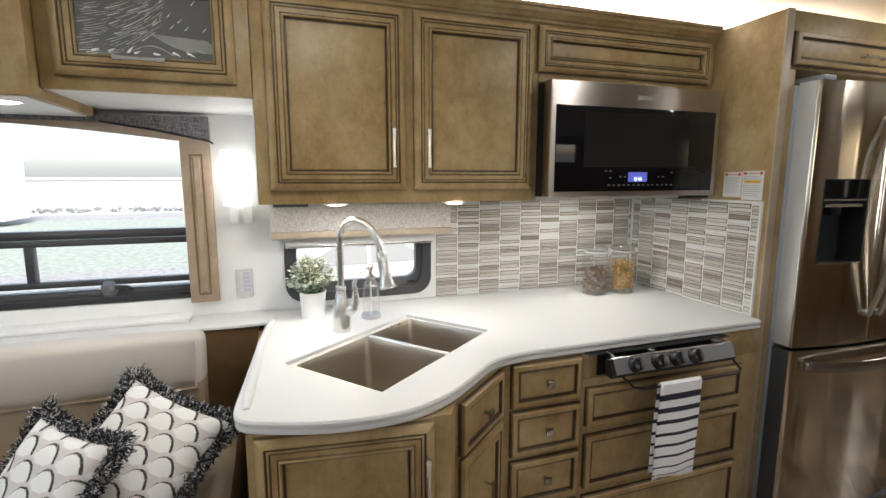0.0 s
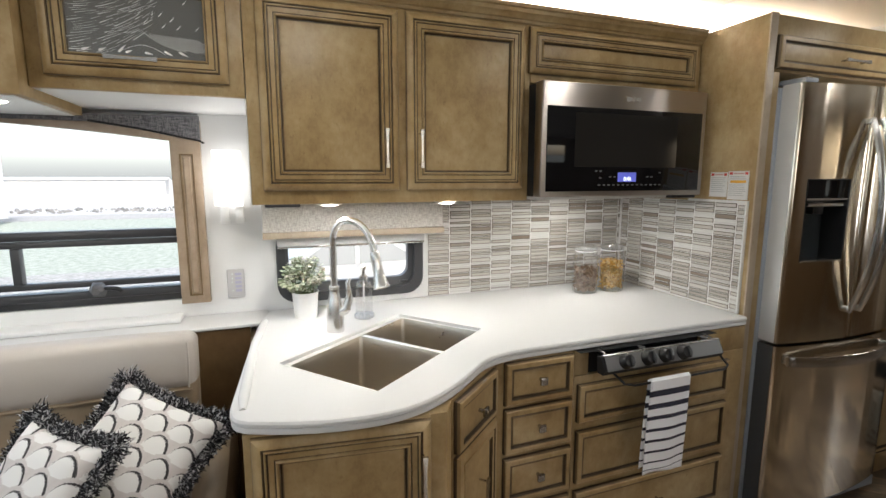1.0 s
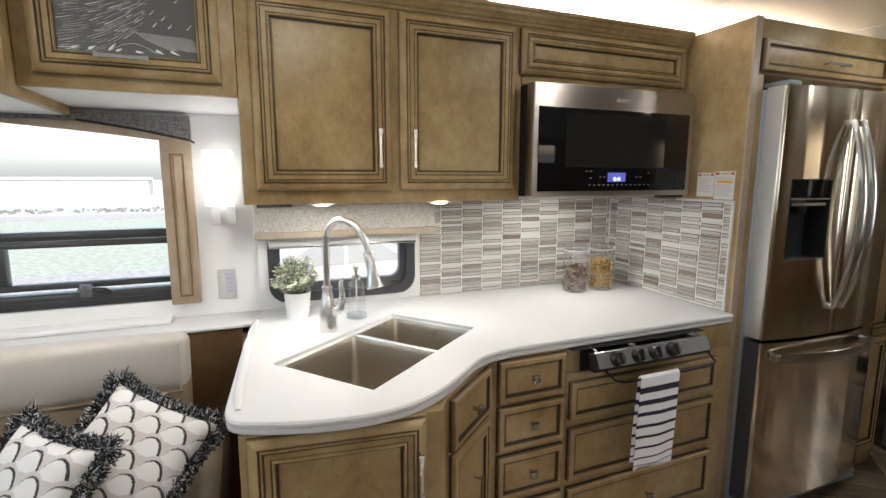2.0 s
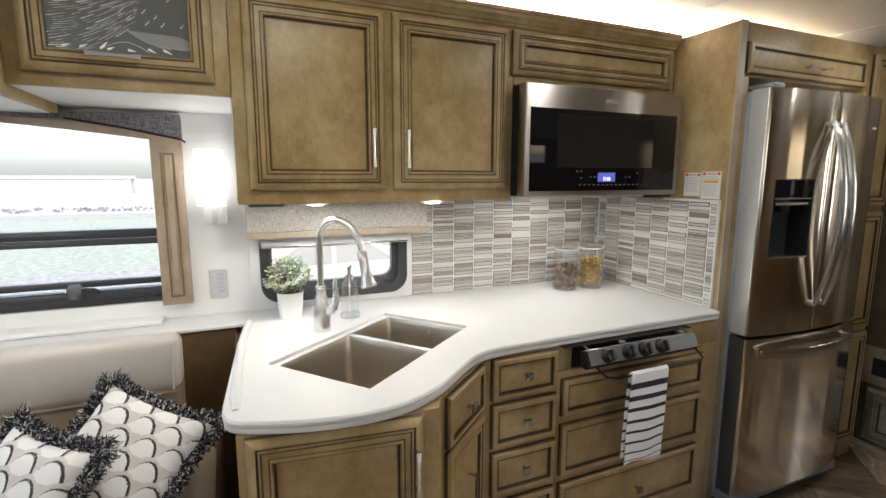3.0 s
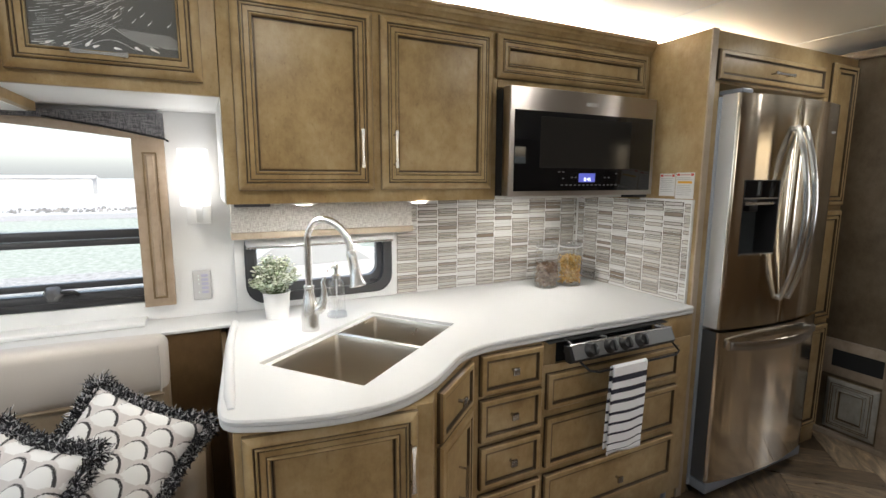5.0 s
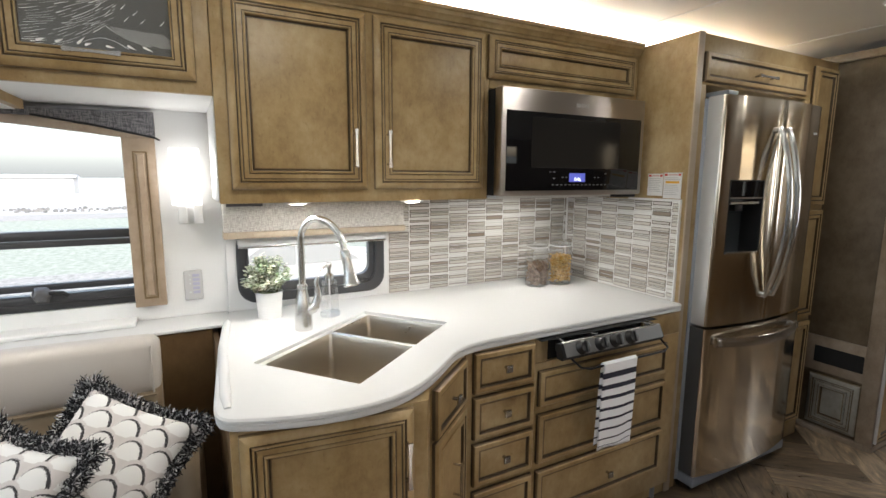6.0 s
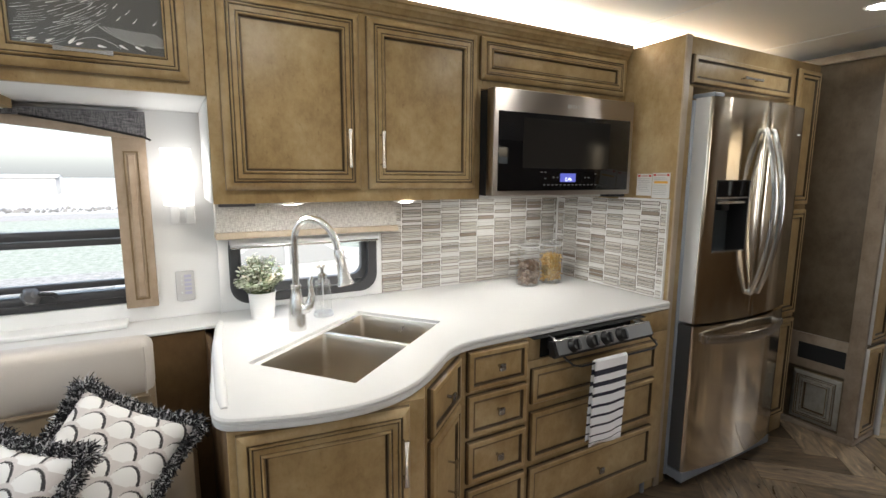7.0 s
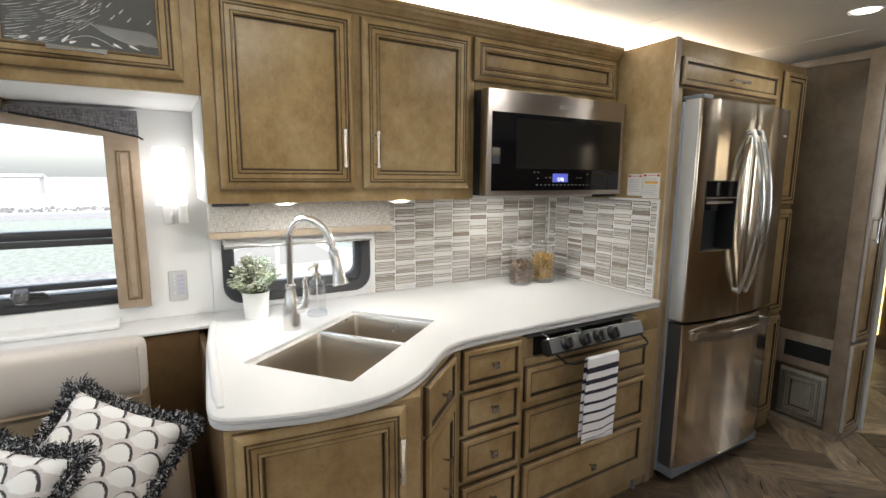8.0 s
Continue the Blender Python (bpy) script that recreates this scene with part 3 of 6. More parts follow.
def puck(x, y, z, watts, name="puck_light"):
    t = thing(name, "round white recessed LED light, lit", "light", pose(x, y, z), "puck lights")
    part("rim", lathe([(0.034, 0.0), (0.040, -0.002), (0.043, 0.0), (0.043, 0.003), (0.034, 0.003), (0.034, 0.0)], (0, 0, 0)), WHITE_PANEL, t, local=True)
    part("lens", lathe([(0, -0.0065), (0.018, -0.006), (0.028, -0.004), (0.0338, 0.0), (0, 0.002)], (0, 0, 0)), LED, t, "glowing lens", local=True)
    d = bpy.data.lights.new("puck_lamp", "AREA")
    d.shape, d.size, d.energy, d.color = "DISK", 0.06, watts, WARM
    ob = new("puck_lamp", d)
    ob.matrix_world = pose(x, y, z - 0.016)
    return t


puck(0.316, 2.08, 1.346, 0.24)
puck(0.728, 2.06, 1.346, 0.21)
puck(-0.56, 2.10, 1.6385, 0.3)

# LED tape that lights the ceiling above the cabinets
solo("led_strip", box(-1.9, 1.83, 2.12, 2.13, 2.0205, 2.026), STRIP_GLOW, "warm LED tape on top of the wall cabinets", "light strip")
tape = area_lamp(0.0, 2.2, 2.045, 3.6, 0.02, 5.2, WARM, (0, 2.2, 3))
area_lamp(2.4, 2.2, 2.045, 1.0, 0.02, 1.8, WARM, (2.4, 2.2, 3))


def ceiling_light(x, y, watts):
    t = thing("ceiling_light", "round flush LED ceiling light, lit", "light", pose(x, y, CEIL_Z), "ceiling lights")
    part("rim", lathe([(0.045, -0.001), (0.055, -0.006), (0.06, -0.0005), (0.045, -0.0005)]), WHITE_PANEL, t, local=True)
    part("lens", lathe([(0, -0.004), (0.044, -0.004), (0.045, -0.001), (0, -0.001)]), LED, t, "glowing lens", local=True)
    d = bpy.data.lights.new("ceiling_lamp", "AREA")
    d.shape, d.size, d.energy, d.color = "DISK", 0.12, watts, WARM
    ob = new("ceiling_lamp", d)
    ob.matrix_world = pose(x, y, CEIL_Z - 0.012)


# the light at x 2.48 is known; the others are unseen, added for brightness
for cx, watts in ((-2.0, 0.5), (-0.88, 0.5), (0.24, 0.55), (1.36, 0.40), (2.48, 0.34), (3.6, 0.65)):
    ceiling_light(cx, 1.336, watts)
for cx in (-0.88, 1.36, 3.6):
    ceiling_light(cx, -0.1, 0.05 if cx < 2 else 0.3)

# ---- microwave ----
mw = thing("microwave", "stainless over-the-range microwave with black glass door", "microwave", pose(1.45, 2.2, 1.36))
part("body", box(1.043, 1.784, 1.9755, 2.45, 1.364, 1.768, 0.003), BLACK_METAL, mw)
part("door", box(1.032, 1.789, 1.925, 1.975, 1.364, 1.768, 0.005, 3), STEEL_DARK, mw, "warm stainless front")
part("front_glass", box(1.052, 1.765, 1.9215, 1.9255, 1.384, 1.684, 0.0015), BLACK_GLASS, mw, "black glass")
part("window", box(1.168, 1.64, 1.9205, 1.9217, 1.472, 1.665, 0.0005, 1), SMOKE_GLASS, mw)
part("display", box(1.364, 1.450, 1.9203, 1.9213, 1.418, 1.453, 0.0003, 1), DISPLAY, mw, "lit blue display")
part("base_plate", box(1.045, 1.66, 1.975, 2.44, 1.3525, 1.3635, 0.003), mat("plate_grey", (0.55, 0.55, 0.54), 0.4), mw)
# unseen plate and lamp added to brighten the backsplash
part("added_hood_light", box(1.30, 1.50, 2.12, 2.20, 1.3485, 1.3522, 0.001), LED, mw, "unseen added glowing plate under the microwave")
d = bpy.data.lights.new("added_hood_lamp", "AREA")
d.shape, d.size, d.size_y, d.energy, d.color = "RECTANGLE", 0.2, 0.08, 0.14, WARM
new("added_hood_lamp", d).matrix_world = pose(1.40, 2.16, 1.345)
part("vent", box(1.662, 1.782, 1.945, 2.40, 1.352, 1.3635, 0.003), BLACK_METAL, mw)

# ---- countertop ----
left = [Vector((0.106, 2.455, 0)), Vector((0.075, 2.30, 0)), Vector((0.045, 2.05, 0)), Vector((0.022, 1.75, 0)), Vector((0.012, 1.62, 0))]
front = curve((0.012, 1.62, 0), (0.008, 1.55, 0), (0.018, 1.525, 0), (0.066, 1.508, 0), 8)[1:]
front += curve((0.066, 1.508, 0), (0.16, 1.468, 0), (0.27, 1.440, 0), (0.373, 1.453, 0), 10)[1:]
front += curve((0.373, 1.453, 0), (0.50, 1.470, 0), (0.58, 1.555, 0), (0.677, 1.643, 0), 12)[1:]
front += curve((0.677, 1.643, 0), (0.745, 1.70, 0), (0.82, 1.707, 0), (0.93, 1.708, 0), 8)[1:]
front += [Vector((1.2, 1.712, 0)), Vector((1.5, 1.714, 0)), Vector((1.844, 1.716, 0))]
EDGE = left + front
BACK = [Vector((1.844, 2.455, 0))]


def inset(points, d):
    """Moves an open run of points to its left by d."""
    out = []
    for i, p in enumerate(points):
        a = (points[min(i + 1, len(points) - 1)] - points[max(i - 1, 0)]).normalized()
        out.append(p + Vector((-a.y, a.x, 0)) * d)
    return out


SINK_C, SINK_A, SINK_L, SINK_W = (0.4717, 1.893), 39.0, 0.596, 0.363


def sink_pt(u, v):
    """A point by the sink's own axes: u along, v towards the wall."""
    a = radians(SINK_A)
    return (SINK_C[0] + u * math.cos(a) - v * math.sin(a), SINK_C[1] + u * math.sin(a) + v * math.cos(a))


bm = bmesh.new()
prof = [(0.010, 0.900), (0.004, 0.8985), (0.0, 0.8935), (0.0, 0.887), (0.003, 0.8845), (0.006, 0.8835), (0.003, 0.8815), (0.002, 0.877), (0.002, 0.870), (0.008, 0.8655), (0.018, 0.864)]
rings = []
for d, z in prof:
    run = inset(EDGE, d) + BACK
    rings.append([bm.verts.new((p.x, p.y, z)) for p in run])
n = len(rings[0])
for a, b in zip(rings, rings[1:]):
    for i in range(n):
        bm.faces.new((a[i], a[(i + 1) % n], b[(i + 1) % n], b[i]))
hole = rounded(-SINK_L / 2, SINK_L / 2, -SINK_W / 2, SINK_W / 2, 0.007, 3)
under = rounded(-SINK_L / 2 - 0.03, SINK_L / 2 + 0.03, -SINK_W / 2 - 0.03, SINK_W / 2 + 0.03, 0.012, 3)
walls = [[bm.verts.new((*sink_pt(*p), z)) for p in row] for row, z in ((hole, 0.900), (hole, 0.8885), (under, 0.8885), (under, 0.864))]
for ring, hv in ((rings[0], walls[0]), (rings[-1], walls[-1])):
    edges = [bm.edges.new((hv[i], hv[(i + 1) % len(hv)])) for i in range(len(hv))]
    edges += [bm.edges.get((ring[i], ring[(i + 1) % n])) for i in range(n)]
    bmesh.ops.triangle_fill(bm, use_beauty=True, use_dissolve=False, edges=edges)
for a, b in zip(walls, walls[1:]):
    for i in range(len(a)):
        bm.faces.new((a[i], a[(i + 1) % len(a)], b[(i + 1) % len(a)], b[i]))
counter = thing("countertop", "white solid-surface worktop with curved ogee edge and sink cutout", "countertop", pose(0.9, 2.0, 0.855))
part("slab", bm, QUARTZ, counter)
lip = [Vector((p[0], p[1], 0.8965)) for p in ((0.088, 2.30), (0.060, 2.05), (0.046, 1.80), (0.040, 1.65), (0.040, 1.575))]
part("edge_lip", tube(lip, 0.014, 12, radii=[0.014, 0.014, 0.014, 0.014, 0.009]), QUARTZ, counter, "raised white lip")

# ---- sink ----
RIM_STEEL = mat("divider_steel", (0.88, 0.87, 0.85), 0.42, 0.85)
sink = thing("sink", "undermount double-bowl stainless sink", "sink", pose(SINK_C[0], SINK_C[1], 0.7, 0, 0, SINK_A))
V0, V1 = -0.1760, 0.1625
for name, u0, u1, depth in (("front_bowl", -0.274, 0.042, 0.17), ("back_bowl", 0.065, 0.292, 0.17)):
    bm = bmesh.new()
    rows = [(rounded(u0, u1, V0, V1, 0.012, 4), 0.8875), (rounded(u0 + 0.003, u1 - 0.003, V0 + 0.003, V1 - 0.003, 0.014, 4), 0.872),
            (rounded(u0 + 0.01, u1 - 0.01, V0 + 0.01, V1 - 0.01, 0.024, 4), 0.70), (rounded(u0 + 0.035, u1 - 0.035, V0 + 0.035, V1 - 0.035, 0.03, 4), 0.684)]
    bm, rr = loft([r for r, _ in rows], lambda p, k: (*sink_pt(*p), rows[k][1]))
    bm.faces.new(rr[-1])
    bowl = part(name, bm, SINK, sink)
    c = sink_pt((u0 + u1) / 2, 0)
    part("drain", lathe([(0, 0.0), (0.03, 0.0), (0.04, 0.003), (0.043, 0.001)], (c[0], c[1], 0.685)), CHROME, bowl, "chrome drain")
bm = bmesh.new()
rim_out = rounded(-SINK_L / 2 - 0.02, SINK_L / 2 + 0.02, -SINK_W / 2 - 0.02, SINK_W / 2 + 0.02, 0.012, 3)
rim_in = rounded(-0.2745, 0.2925, V0 - 0.0005, V1 + 0.0005, 0.012, 3)
rows = [(rim_out, 0.8882), (rim_in, 0.8882), (rim_in, 0.8865), (rim_out, 0.8865)]
part("rim", loft([r for r, _ in rows], lambda p, k: (*sink_pt(*p), rows[k][1]), close=True)[0], RIM_STEEL, sink, "bright steel rim")
bm = bmesh.new()
outline = [sink_pt(*p) for p in rounded(0.0415, 0.0655, V0, V1, 0.002, 2)]
prism(outline, 0.862, 0.8868, bm)
bmesh.ops.bevel(bm, geom=[e for e in bm.edges if min(v.co.z for v in e.verts) > 0.886], offset=0.002, segments=2, affect="EDGES")
part("divider", bm, RIM_STEEL, sink, "polished divider rim")

# ---- base cabinets ----
BASE_Y = 1.722
drawer_unit = thing("drawer_cabinet", "narrow stained maple base cabinet with a stack of drawers", "cabinet", pose(0.92, 2.0, 0))
part("front_frame", box(0.768, 1.058, BASE_Y, BASE_Y + 0.02, 0.06, 0.8635, 0.001), WOOD, drawer_unit)
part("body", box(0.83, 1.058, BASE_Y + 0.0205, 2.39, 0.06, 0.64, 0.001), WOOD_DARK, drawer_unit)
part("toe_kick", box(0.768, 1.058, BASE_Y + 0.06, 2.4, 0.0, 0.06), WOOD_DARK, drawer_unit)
for z0, z1 in ((0.714, 0.857), (0.548, 0.700), (0.374, 0.530), (0.195, 0.352), (0.075, 0.180)):
    d = panel("drawer", drawer_unit, facing(0.794, BASE_Y - 0.001, z0), 0.254, z1 - z0, DRAWER_RINGS)
    square_knob(d, facing(0.921, BASE_Y - 0.014, (z0 + z1) / 2 + 0.004))
range_unit = thing("range_cabinet", "wide stained maple base cabinet with three drawers under the cooktop", "cabinet", pose(1.45, 2.0, 0))
part("body", box(1.060, 1.848, BASE_Y, 2.44, 0.06, 0.77, 0.001), WOOD, range_unit)
part("top_rail", box(1.060, 1.116, BASE_Y + 0.001, 1.76, 0.771, 0.8635, 0.001), WOOD, range_unit)
part("top_rail", box(1.618, 1.848, BASE_Y + 0.001, 1.76, 0.771, 0.8635, 0.001), WOOD, range_unit)
# solid black block paints the shaded gap under the worktop
part("cooktop_gap_shade", box(1.117, 1.617, BASE_Y + 0.012, 1.76, 0.771, 0.8635), RUBBER, range_unit, "black block painting the dark gap round the cooktop")
part("toe_kick", box(1.060, 1.848, BASE_Y + 0.02, 2.4, 0.0, 0.06), WOOD, range_unit)
for z0, z1, knob in ((0.606, 0.742, 0), (0.380, 0.574, 0), (0.158, 0.350, 1)):
    d = panel("drawer", range_unit, facing(1.072, BASE_Y - 0.001, z0), 0.69, z1 - z0, DRAWER_RINGS)
    if knob:
        square_knob(d, facing(1.44, BASE_Y - 0.014, 0.240))
part("foot", cyl((1.77, 1.74, 0.0), (1.77, 1.74, 0.06), 0.012), STEEL_SIDE, range_unit)

corner_unit = thing("corner_cabinet", "angled stained maple corner base cabinet with drawer and door", "cabinet", pose(0.65, 1.75, 0))
AX, AY, BX, BY = 0.543, 1.530, 0.765, 1.722
corner_turn = math.degrees(math.atan2(BY - AY, BX - AX))
_n = Vector((-(BY - AY), BX - AX)).normalized() * 0.02
part("body", prism([(AX, AY), (BX, BY), (BX + _n.x, BY + _n.y), (AX + _n.x, AY + _n.y)], 0.06, 0.8635), WOOD, corner_unit)
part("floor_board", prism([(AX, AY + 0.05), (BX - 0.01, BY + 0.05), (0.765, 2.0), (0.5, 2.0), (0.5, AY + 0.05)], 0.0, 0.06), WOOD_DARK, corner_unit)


def on_corner(s, z):
    return pose(AX, AY, z, 0, 0, corner_turn) @ pose(s, -0.001, 0)


d = panel("drawer", corner_unit, on_corner(0.010, 0.704), 0.262, 0.149, DRAWER_RINGS)
square_knob(d, on_corner(0.141, 0.775) @ pose(0, -0.014, 0))
d = panel("door", corner_unit, on_corner(0.010, 0.09), 0.262, 0.602, TALL_RINGS)
bar_pull(d, on_corner(0.135, 0.515) @ pose(0, -0.02, 0), 0.125)

island = thing("sink_cabinet", "stained maple sink cabinet with a framed door", "cabinet", pose(0.28, 1.75, 0))


def on_island(x, y, z):
    """By the slightly turned front of the sink cabinet: x along it, y inwards."""
    return pose(0.038, 1.526, z, 0, 0, -7) @ pose(x, y, 0)


bm = box(0, 0.430, 0, 0.02, 0.06, 0.8635, 0.003)
bm.transform(on_island(0, 0, 0))
part("front_frame", bm, WOOD, island)
# dark wood here paints the shade in the gap beside the sofa
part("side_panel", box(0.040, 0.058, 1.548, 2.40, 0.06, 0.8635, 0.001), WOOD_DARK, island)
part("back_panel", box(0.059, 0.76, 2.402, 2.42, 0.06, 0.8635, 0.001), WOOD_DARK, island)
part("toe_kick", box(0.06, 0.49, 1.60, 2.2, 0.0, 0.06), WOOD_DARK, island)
d = panel("door", island, on_island(0.018, -0.001, 0.11), 0.412, 0.746, DOOR_RINGS)
bar_pull(d, on_island(0.408, -0.022, 0.722), 0.125)
part("corner_post", prism([(0.4655, 1.4745), (0.506, 1.4695), (0.510, 1.474), (0.541, 1.529), (0.527, 1.541), (0.4655, 1.502)], 0.06, 0.8635), WOOD, island)

# ---- fridge housing ----
housing = thing("fridge_housing", "tall stained maple refrigerator surround with a top drawer front", "cabinet", pose(2.3, 2.1, 0))
part("side_panel", box(1.852, 1.872, 1.742, 2.45, 0.0, 2.02, 0.001), WOOD, housing)
part("edge_band", box(1.850, 1.886, 1.734, 1.741, 0.0, 2.022, 0.001), WOOD_PALE, housing, "pale wood edge band")
part("stile", box(1.875, 1.926, 1.742, 1.765, 0.0, 1.82, 0.001), WOOD, housing)
part("top_box", box(1.875, 2.972, 1.742, 2.45, 1.82, 2.02, 0.002), WOOD, housing)
part("inner_back", box(1.875, 2.70, 2.44, 2.45, 0.0, 1.82), RUBBER, housing)
d = panel("drawer_front", housing, facing(1.895, 1.741, 1.830), 0.775, 0.118, DRAWER_RINGS)
bar_pull(d, facing(2.285, 1.721, 1.878), 0.14, upright=False)
pantry = thing("pantry_cabinet", "narrow tall stained maple pantry with stacked panel doors", "cabinet", pose(2.84, 2.1, 0))
part("body", box(2.70, 2.972, 1.742, 2.45, 0.0, 1.8195, 0.002), WOOD, pantry)
for z0, z1 in ((1.30, 1.98), (0.70, 1.275), (0.10, 0.675)):
    panel("door", pantry, facing(2.735, 1.7405, z0), 0.215, z1 - z0, TALL_RINGS)

# ---- refrigerator ----
FX0, FX1, FXM = 1.942, 2.688, 2.298
fridge = thing("refrigerator", "stainless french-door refrigerator with bottom freezer drawer", "refrigerator", pose(2.3, 2.1, 0))
part("cabinet", box(FX0 - 0.012, FX1 - 0.004, 1.738, 2.42, 0.035, 1.765, 0.003), CABINET_GREY, fridge)


def bow_y(x):
    s = (x - (FX0 + FX1) / 2) / ((FX1 - FX0) / 2)
    return 1.622 + 0.04 * s * s


def bowed_front(x0, x1, z0, z1):
    n = 14
    r = 0.010
    pts = [(x0, 1.736), (x0, bow_y(x0) + r)]
    pts += [(x0 + r * (1 - math.cos(a)), bow_y(x0) + r * (1 - math.sin(a))) for a in (0.5, 1.0)]
    pts += [(x0 + r + (x1 - x0 - 2 * r) * i / n, bow_y(x0 + r + (x1 - x0 - 2 * r) * i / n)) for i in range(n + 1)]
    pts += [(x1 - r * (1 - math.cos(a)), bow_y(x1) + r * (1 - math.sin(a))) for a in (1.0, 0.5)]
    pts += [(x1, bow_y(x1) + r), (x1, 1.736)]
    bm = prism(pts, z0, z1)
    bm.normal_update()
    for f in bm.faces:
        if abs(f.normal.x) > 0.99:
            # faces at the middle gap are coloured black as its shade
            f.material_index = 2 if abs(f.calc_center_median().x - FXM) < 0.02 else 1
    return bm


DX0, DX1, DZ0, DZ1 = 2.003, 2.206, 1.114, 1.428


def bow_slab(x0, x1, z0, z1, set_back=0.0, depth=0.02, bm=None):
    """A slab that follows the bowed front, set back from it."""
    n = 6
    xs = [x0 + (x1 - x0) * i / n for i in range(n + 1)]
    return prism([(x, bow_y(x) + set_back) for x in xs] + [(x, bow_y(x) + set_back + depth) for x in reversed(xs)], z0, z1, bm)


bm = bowed_front(FX0, FXM - 0.003, 0.796, 1.772)
for z in (DZ0, DZ1):
    bmesh.ops.bisect_plane(bm, geom=bm.verts[:] + bm.edges[:] + bm.faces[:], plane_co=(0, 0, z), plane_no=(0, 0, 1))
for x in (DX0, DX1):
    bmesh.ops.bisect_plane(bm, geom=bm.verts[:] + bm.edges[:] + bm.faces[:], plane_co=(x, 0, 0), plane_no=(1, 0, 0))
gone = [f for f in bm.faces if DX0 < f.calc_center_median().x < DX1 and DZ0 < f.calc_center_median().z < DZ1 and f.calc_center_median().y < 1.70]
bmesh.ops.delete(bm, geom=gone, context="FACES")
left_door = part("left_door", bm, (STEEL, SIDE_SILVER, RUBBER), fridge)
right_door = part("right_door", bowed_front(FXM + 0.003, FX1, 0.796, 1.772), (STEEL, SIDE_SILVER, RUBBER), fridge)
drawer = part("freezer_drawer", bowed_front(FX0, FX1, 0.085, 0.782), (STEEL, SIDE_DARK), fridge)


def bowed_handle(x, z0, z1, parent):
    n = 18
    bm = bmesh.new()
    rings = []
    for i in range(n + 1):
        s = i / n * 2 - 1
        y = bow_y(x) - 0.012 - 0.066 * (1 - s * s)
        w = 0.0065 + 0.0040 * (1 - s ** 4)
        z = (z0 + z1) / 2 + s * (z1 - z0) / 2
        rings.append([bm.verts.new((x + dx, y + dy, z)) for dx, dy in ((-w, -0.004), (-w * 0.5, -0.010), (w * 0.5, -0.010), (w, -0.004), (w, 0.007), (-w, 0.007))])
    for a, b in zip(rings, rings[1:]):
        for k in range(6):
            bm.faces.new((a[k], a[(k + 1) % 6], b[(k + 1) % 6], b[k]))
    bm.faces.new(rings[0])
    bm.faces.new(rings[-1])
    for z in (z0 + 0.012, z1 - 0.012):
        box(x - 0.009, x + 0.009, bow_y(x) - 0.016, bow_y(x) + 0.002, z - 0.012, z + 0.012, 0.003, bm=bm)
    return part("handle", bm, HANDLE_STEEL, parent, "bowed stainless handle")


bowed_handle(2.262, 0.905, 1.655, left_door)
bowed_handle(2.322, 0.905, 1.655, right_door)
n = 18
bm = bmesh.new()
rings = []
for i in range(n + 1):
    s = i / n * 2 - 1
    x = 2.292 + s * 0.312
    y = bow_y(x) - 0.016 - 0.042 * (1 - s * s)
    rings.append([bm.verts.new((x, y + dy, 0.727 + dz)) for dy, dz in ((-0.006, -0.020), (-0.008, -0.004), (-0.004, 0.020), (0.006, 0.018), (0.006, -0.018))])
for a, b in zip(rings, rings[1:]):
    for k in range(5):
        bm.faces.new((a[k], a[(k + 1) % 5], b[(k + 1) % 5], b[k]))
bm.faces.new(rings[0])
bm.faces.new(rings[-1])
for x in (1.995, 2.59):
    box(x - 0.01, x + 0.01, bow_y(x) - 0.03, bow_y(x) + 0.002, 0.712, 0.742, 0.003, bm=bm)
part("handle", bm, HANDLE_STEEL, drawer, "wide bowed stainless handle")
# black strip added behind the doors to paint the gap's shade
part("door_gap_shade", box(FXM - 0.0026, FXM + 0.0026, 1.665, 1.735, 0.797, 1.771), RUBBER, fridge, "black strip painting the shaded gap between the doors")
disp = part("dispenser", bow_slab(DX0 + 0.004, DX1 - 0.004, 1.356, DZ1 - 0.003, 0.002, 0.05), BLACK_GLASS, left_door, "black glass head of the water and ice dispenser")
RECESS = mat("recess_grey", (0.05, 0.058, 0.063), 0.16)
part("recess", box(DX0 - 0.002, DX1 + 0.002, 1.712, 1.725, DZ0 - 0.002, DZ1 + 0.002), RECESS, disp)
for x0, x1 in ((DX0 - 0.001, DX0 + 0.0035), (DX1 - 0.0035, DX1 + 0.001)):
    part("recess_side", bow_slab(x0, x1, DZ0, DZ1, -0.001, 1.7115 - bow_y((x0 + x1) / 2)), BLACK_METAL, disp)
part("recess_roof", box(DX0 + 0.004, DX1 - 0.004, 1.666, 1.7115, 1.340, 1.3555), BLACK_METAL, disp)
part("top_bezel", bow_slab(DX0 + 0.0035, DX1 - 0.0035, DZ1 - 0.003, DZ1 + 0.001, -0.001), BLACK_METAL, disp)
part("tray", bow_slab(DX0 + 0.0035, DX1 - 0.0035, DZ0 - 0.001, DZ0 + 0.007, -0.003, 0.06), HANDLE_STEEL, disp, "thin steel drip tray")
part("lip", bow_slab(DX0 + 0.018, DX1 - 0.018, 1.326, 1.338, 0.004, 0.02), HANDLE_STEEL, disp, "rounded steel lever bar")
part("nozzle", box(2.075, 2.135, 1.665, 1.70, 1.295, 1.3395, 0.004), BLACK, disp)
part("control_strip", bow_slab(DX0 + 0.006, DX1 - 0.006, 1.350, 1.3556, 0.0, 0.03), STEEL_DARK, disp)
part("hinge_cover", box(1.952, 2.02, 1.66, 1.76, 1.773, 1.792, 0.005), STEEL_SIDE, fridge)
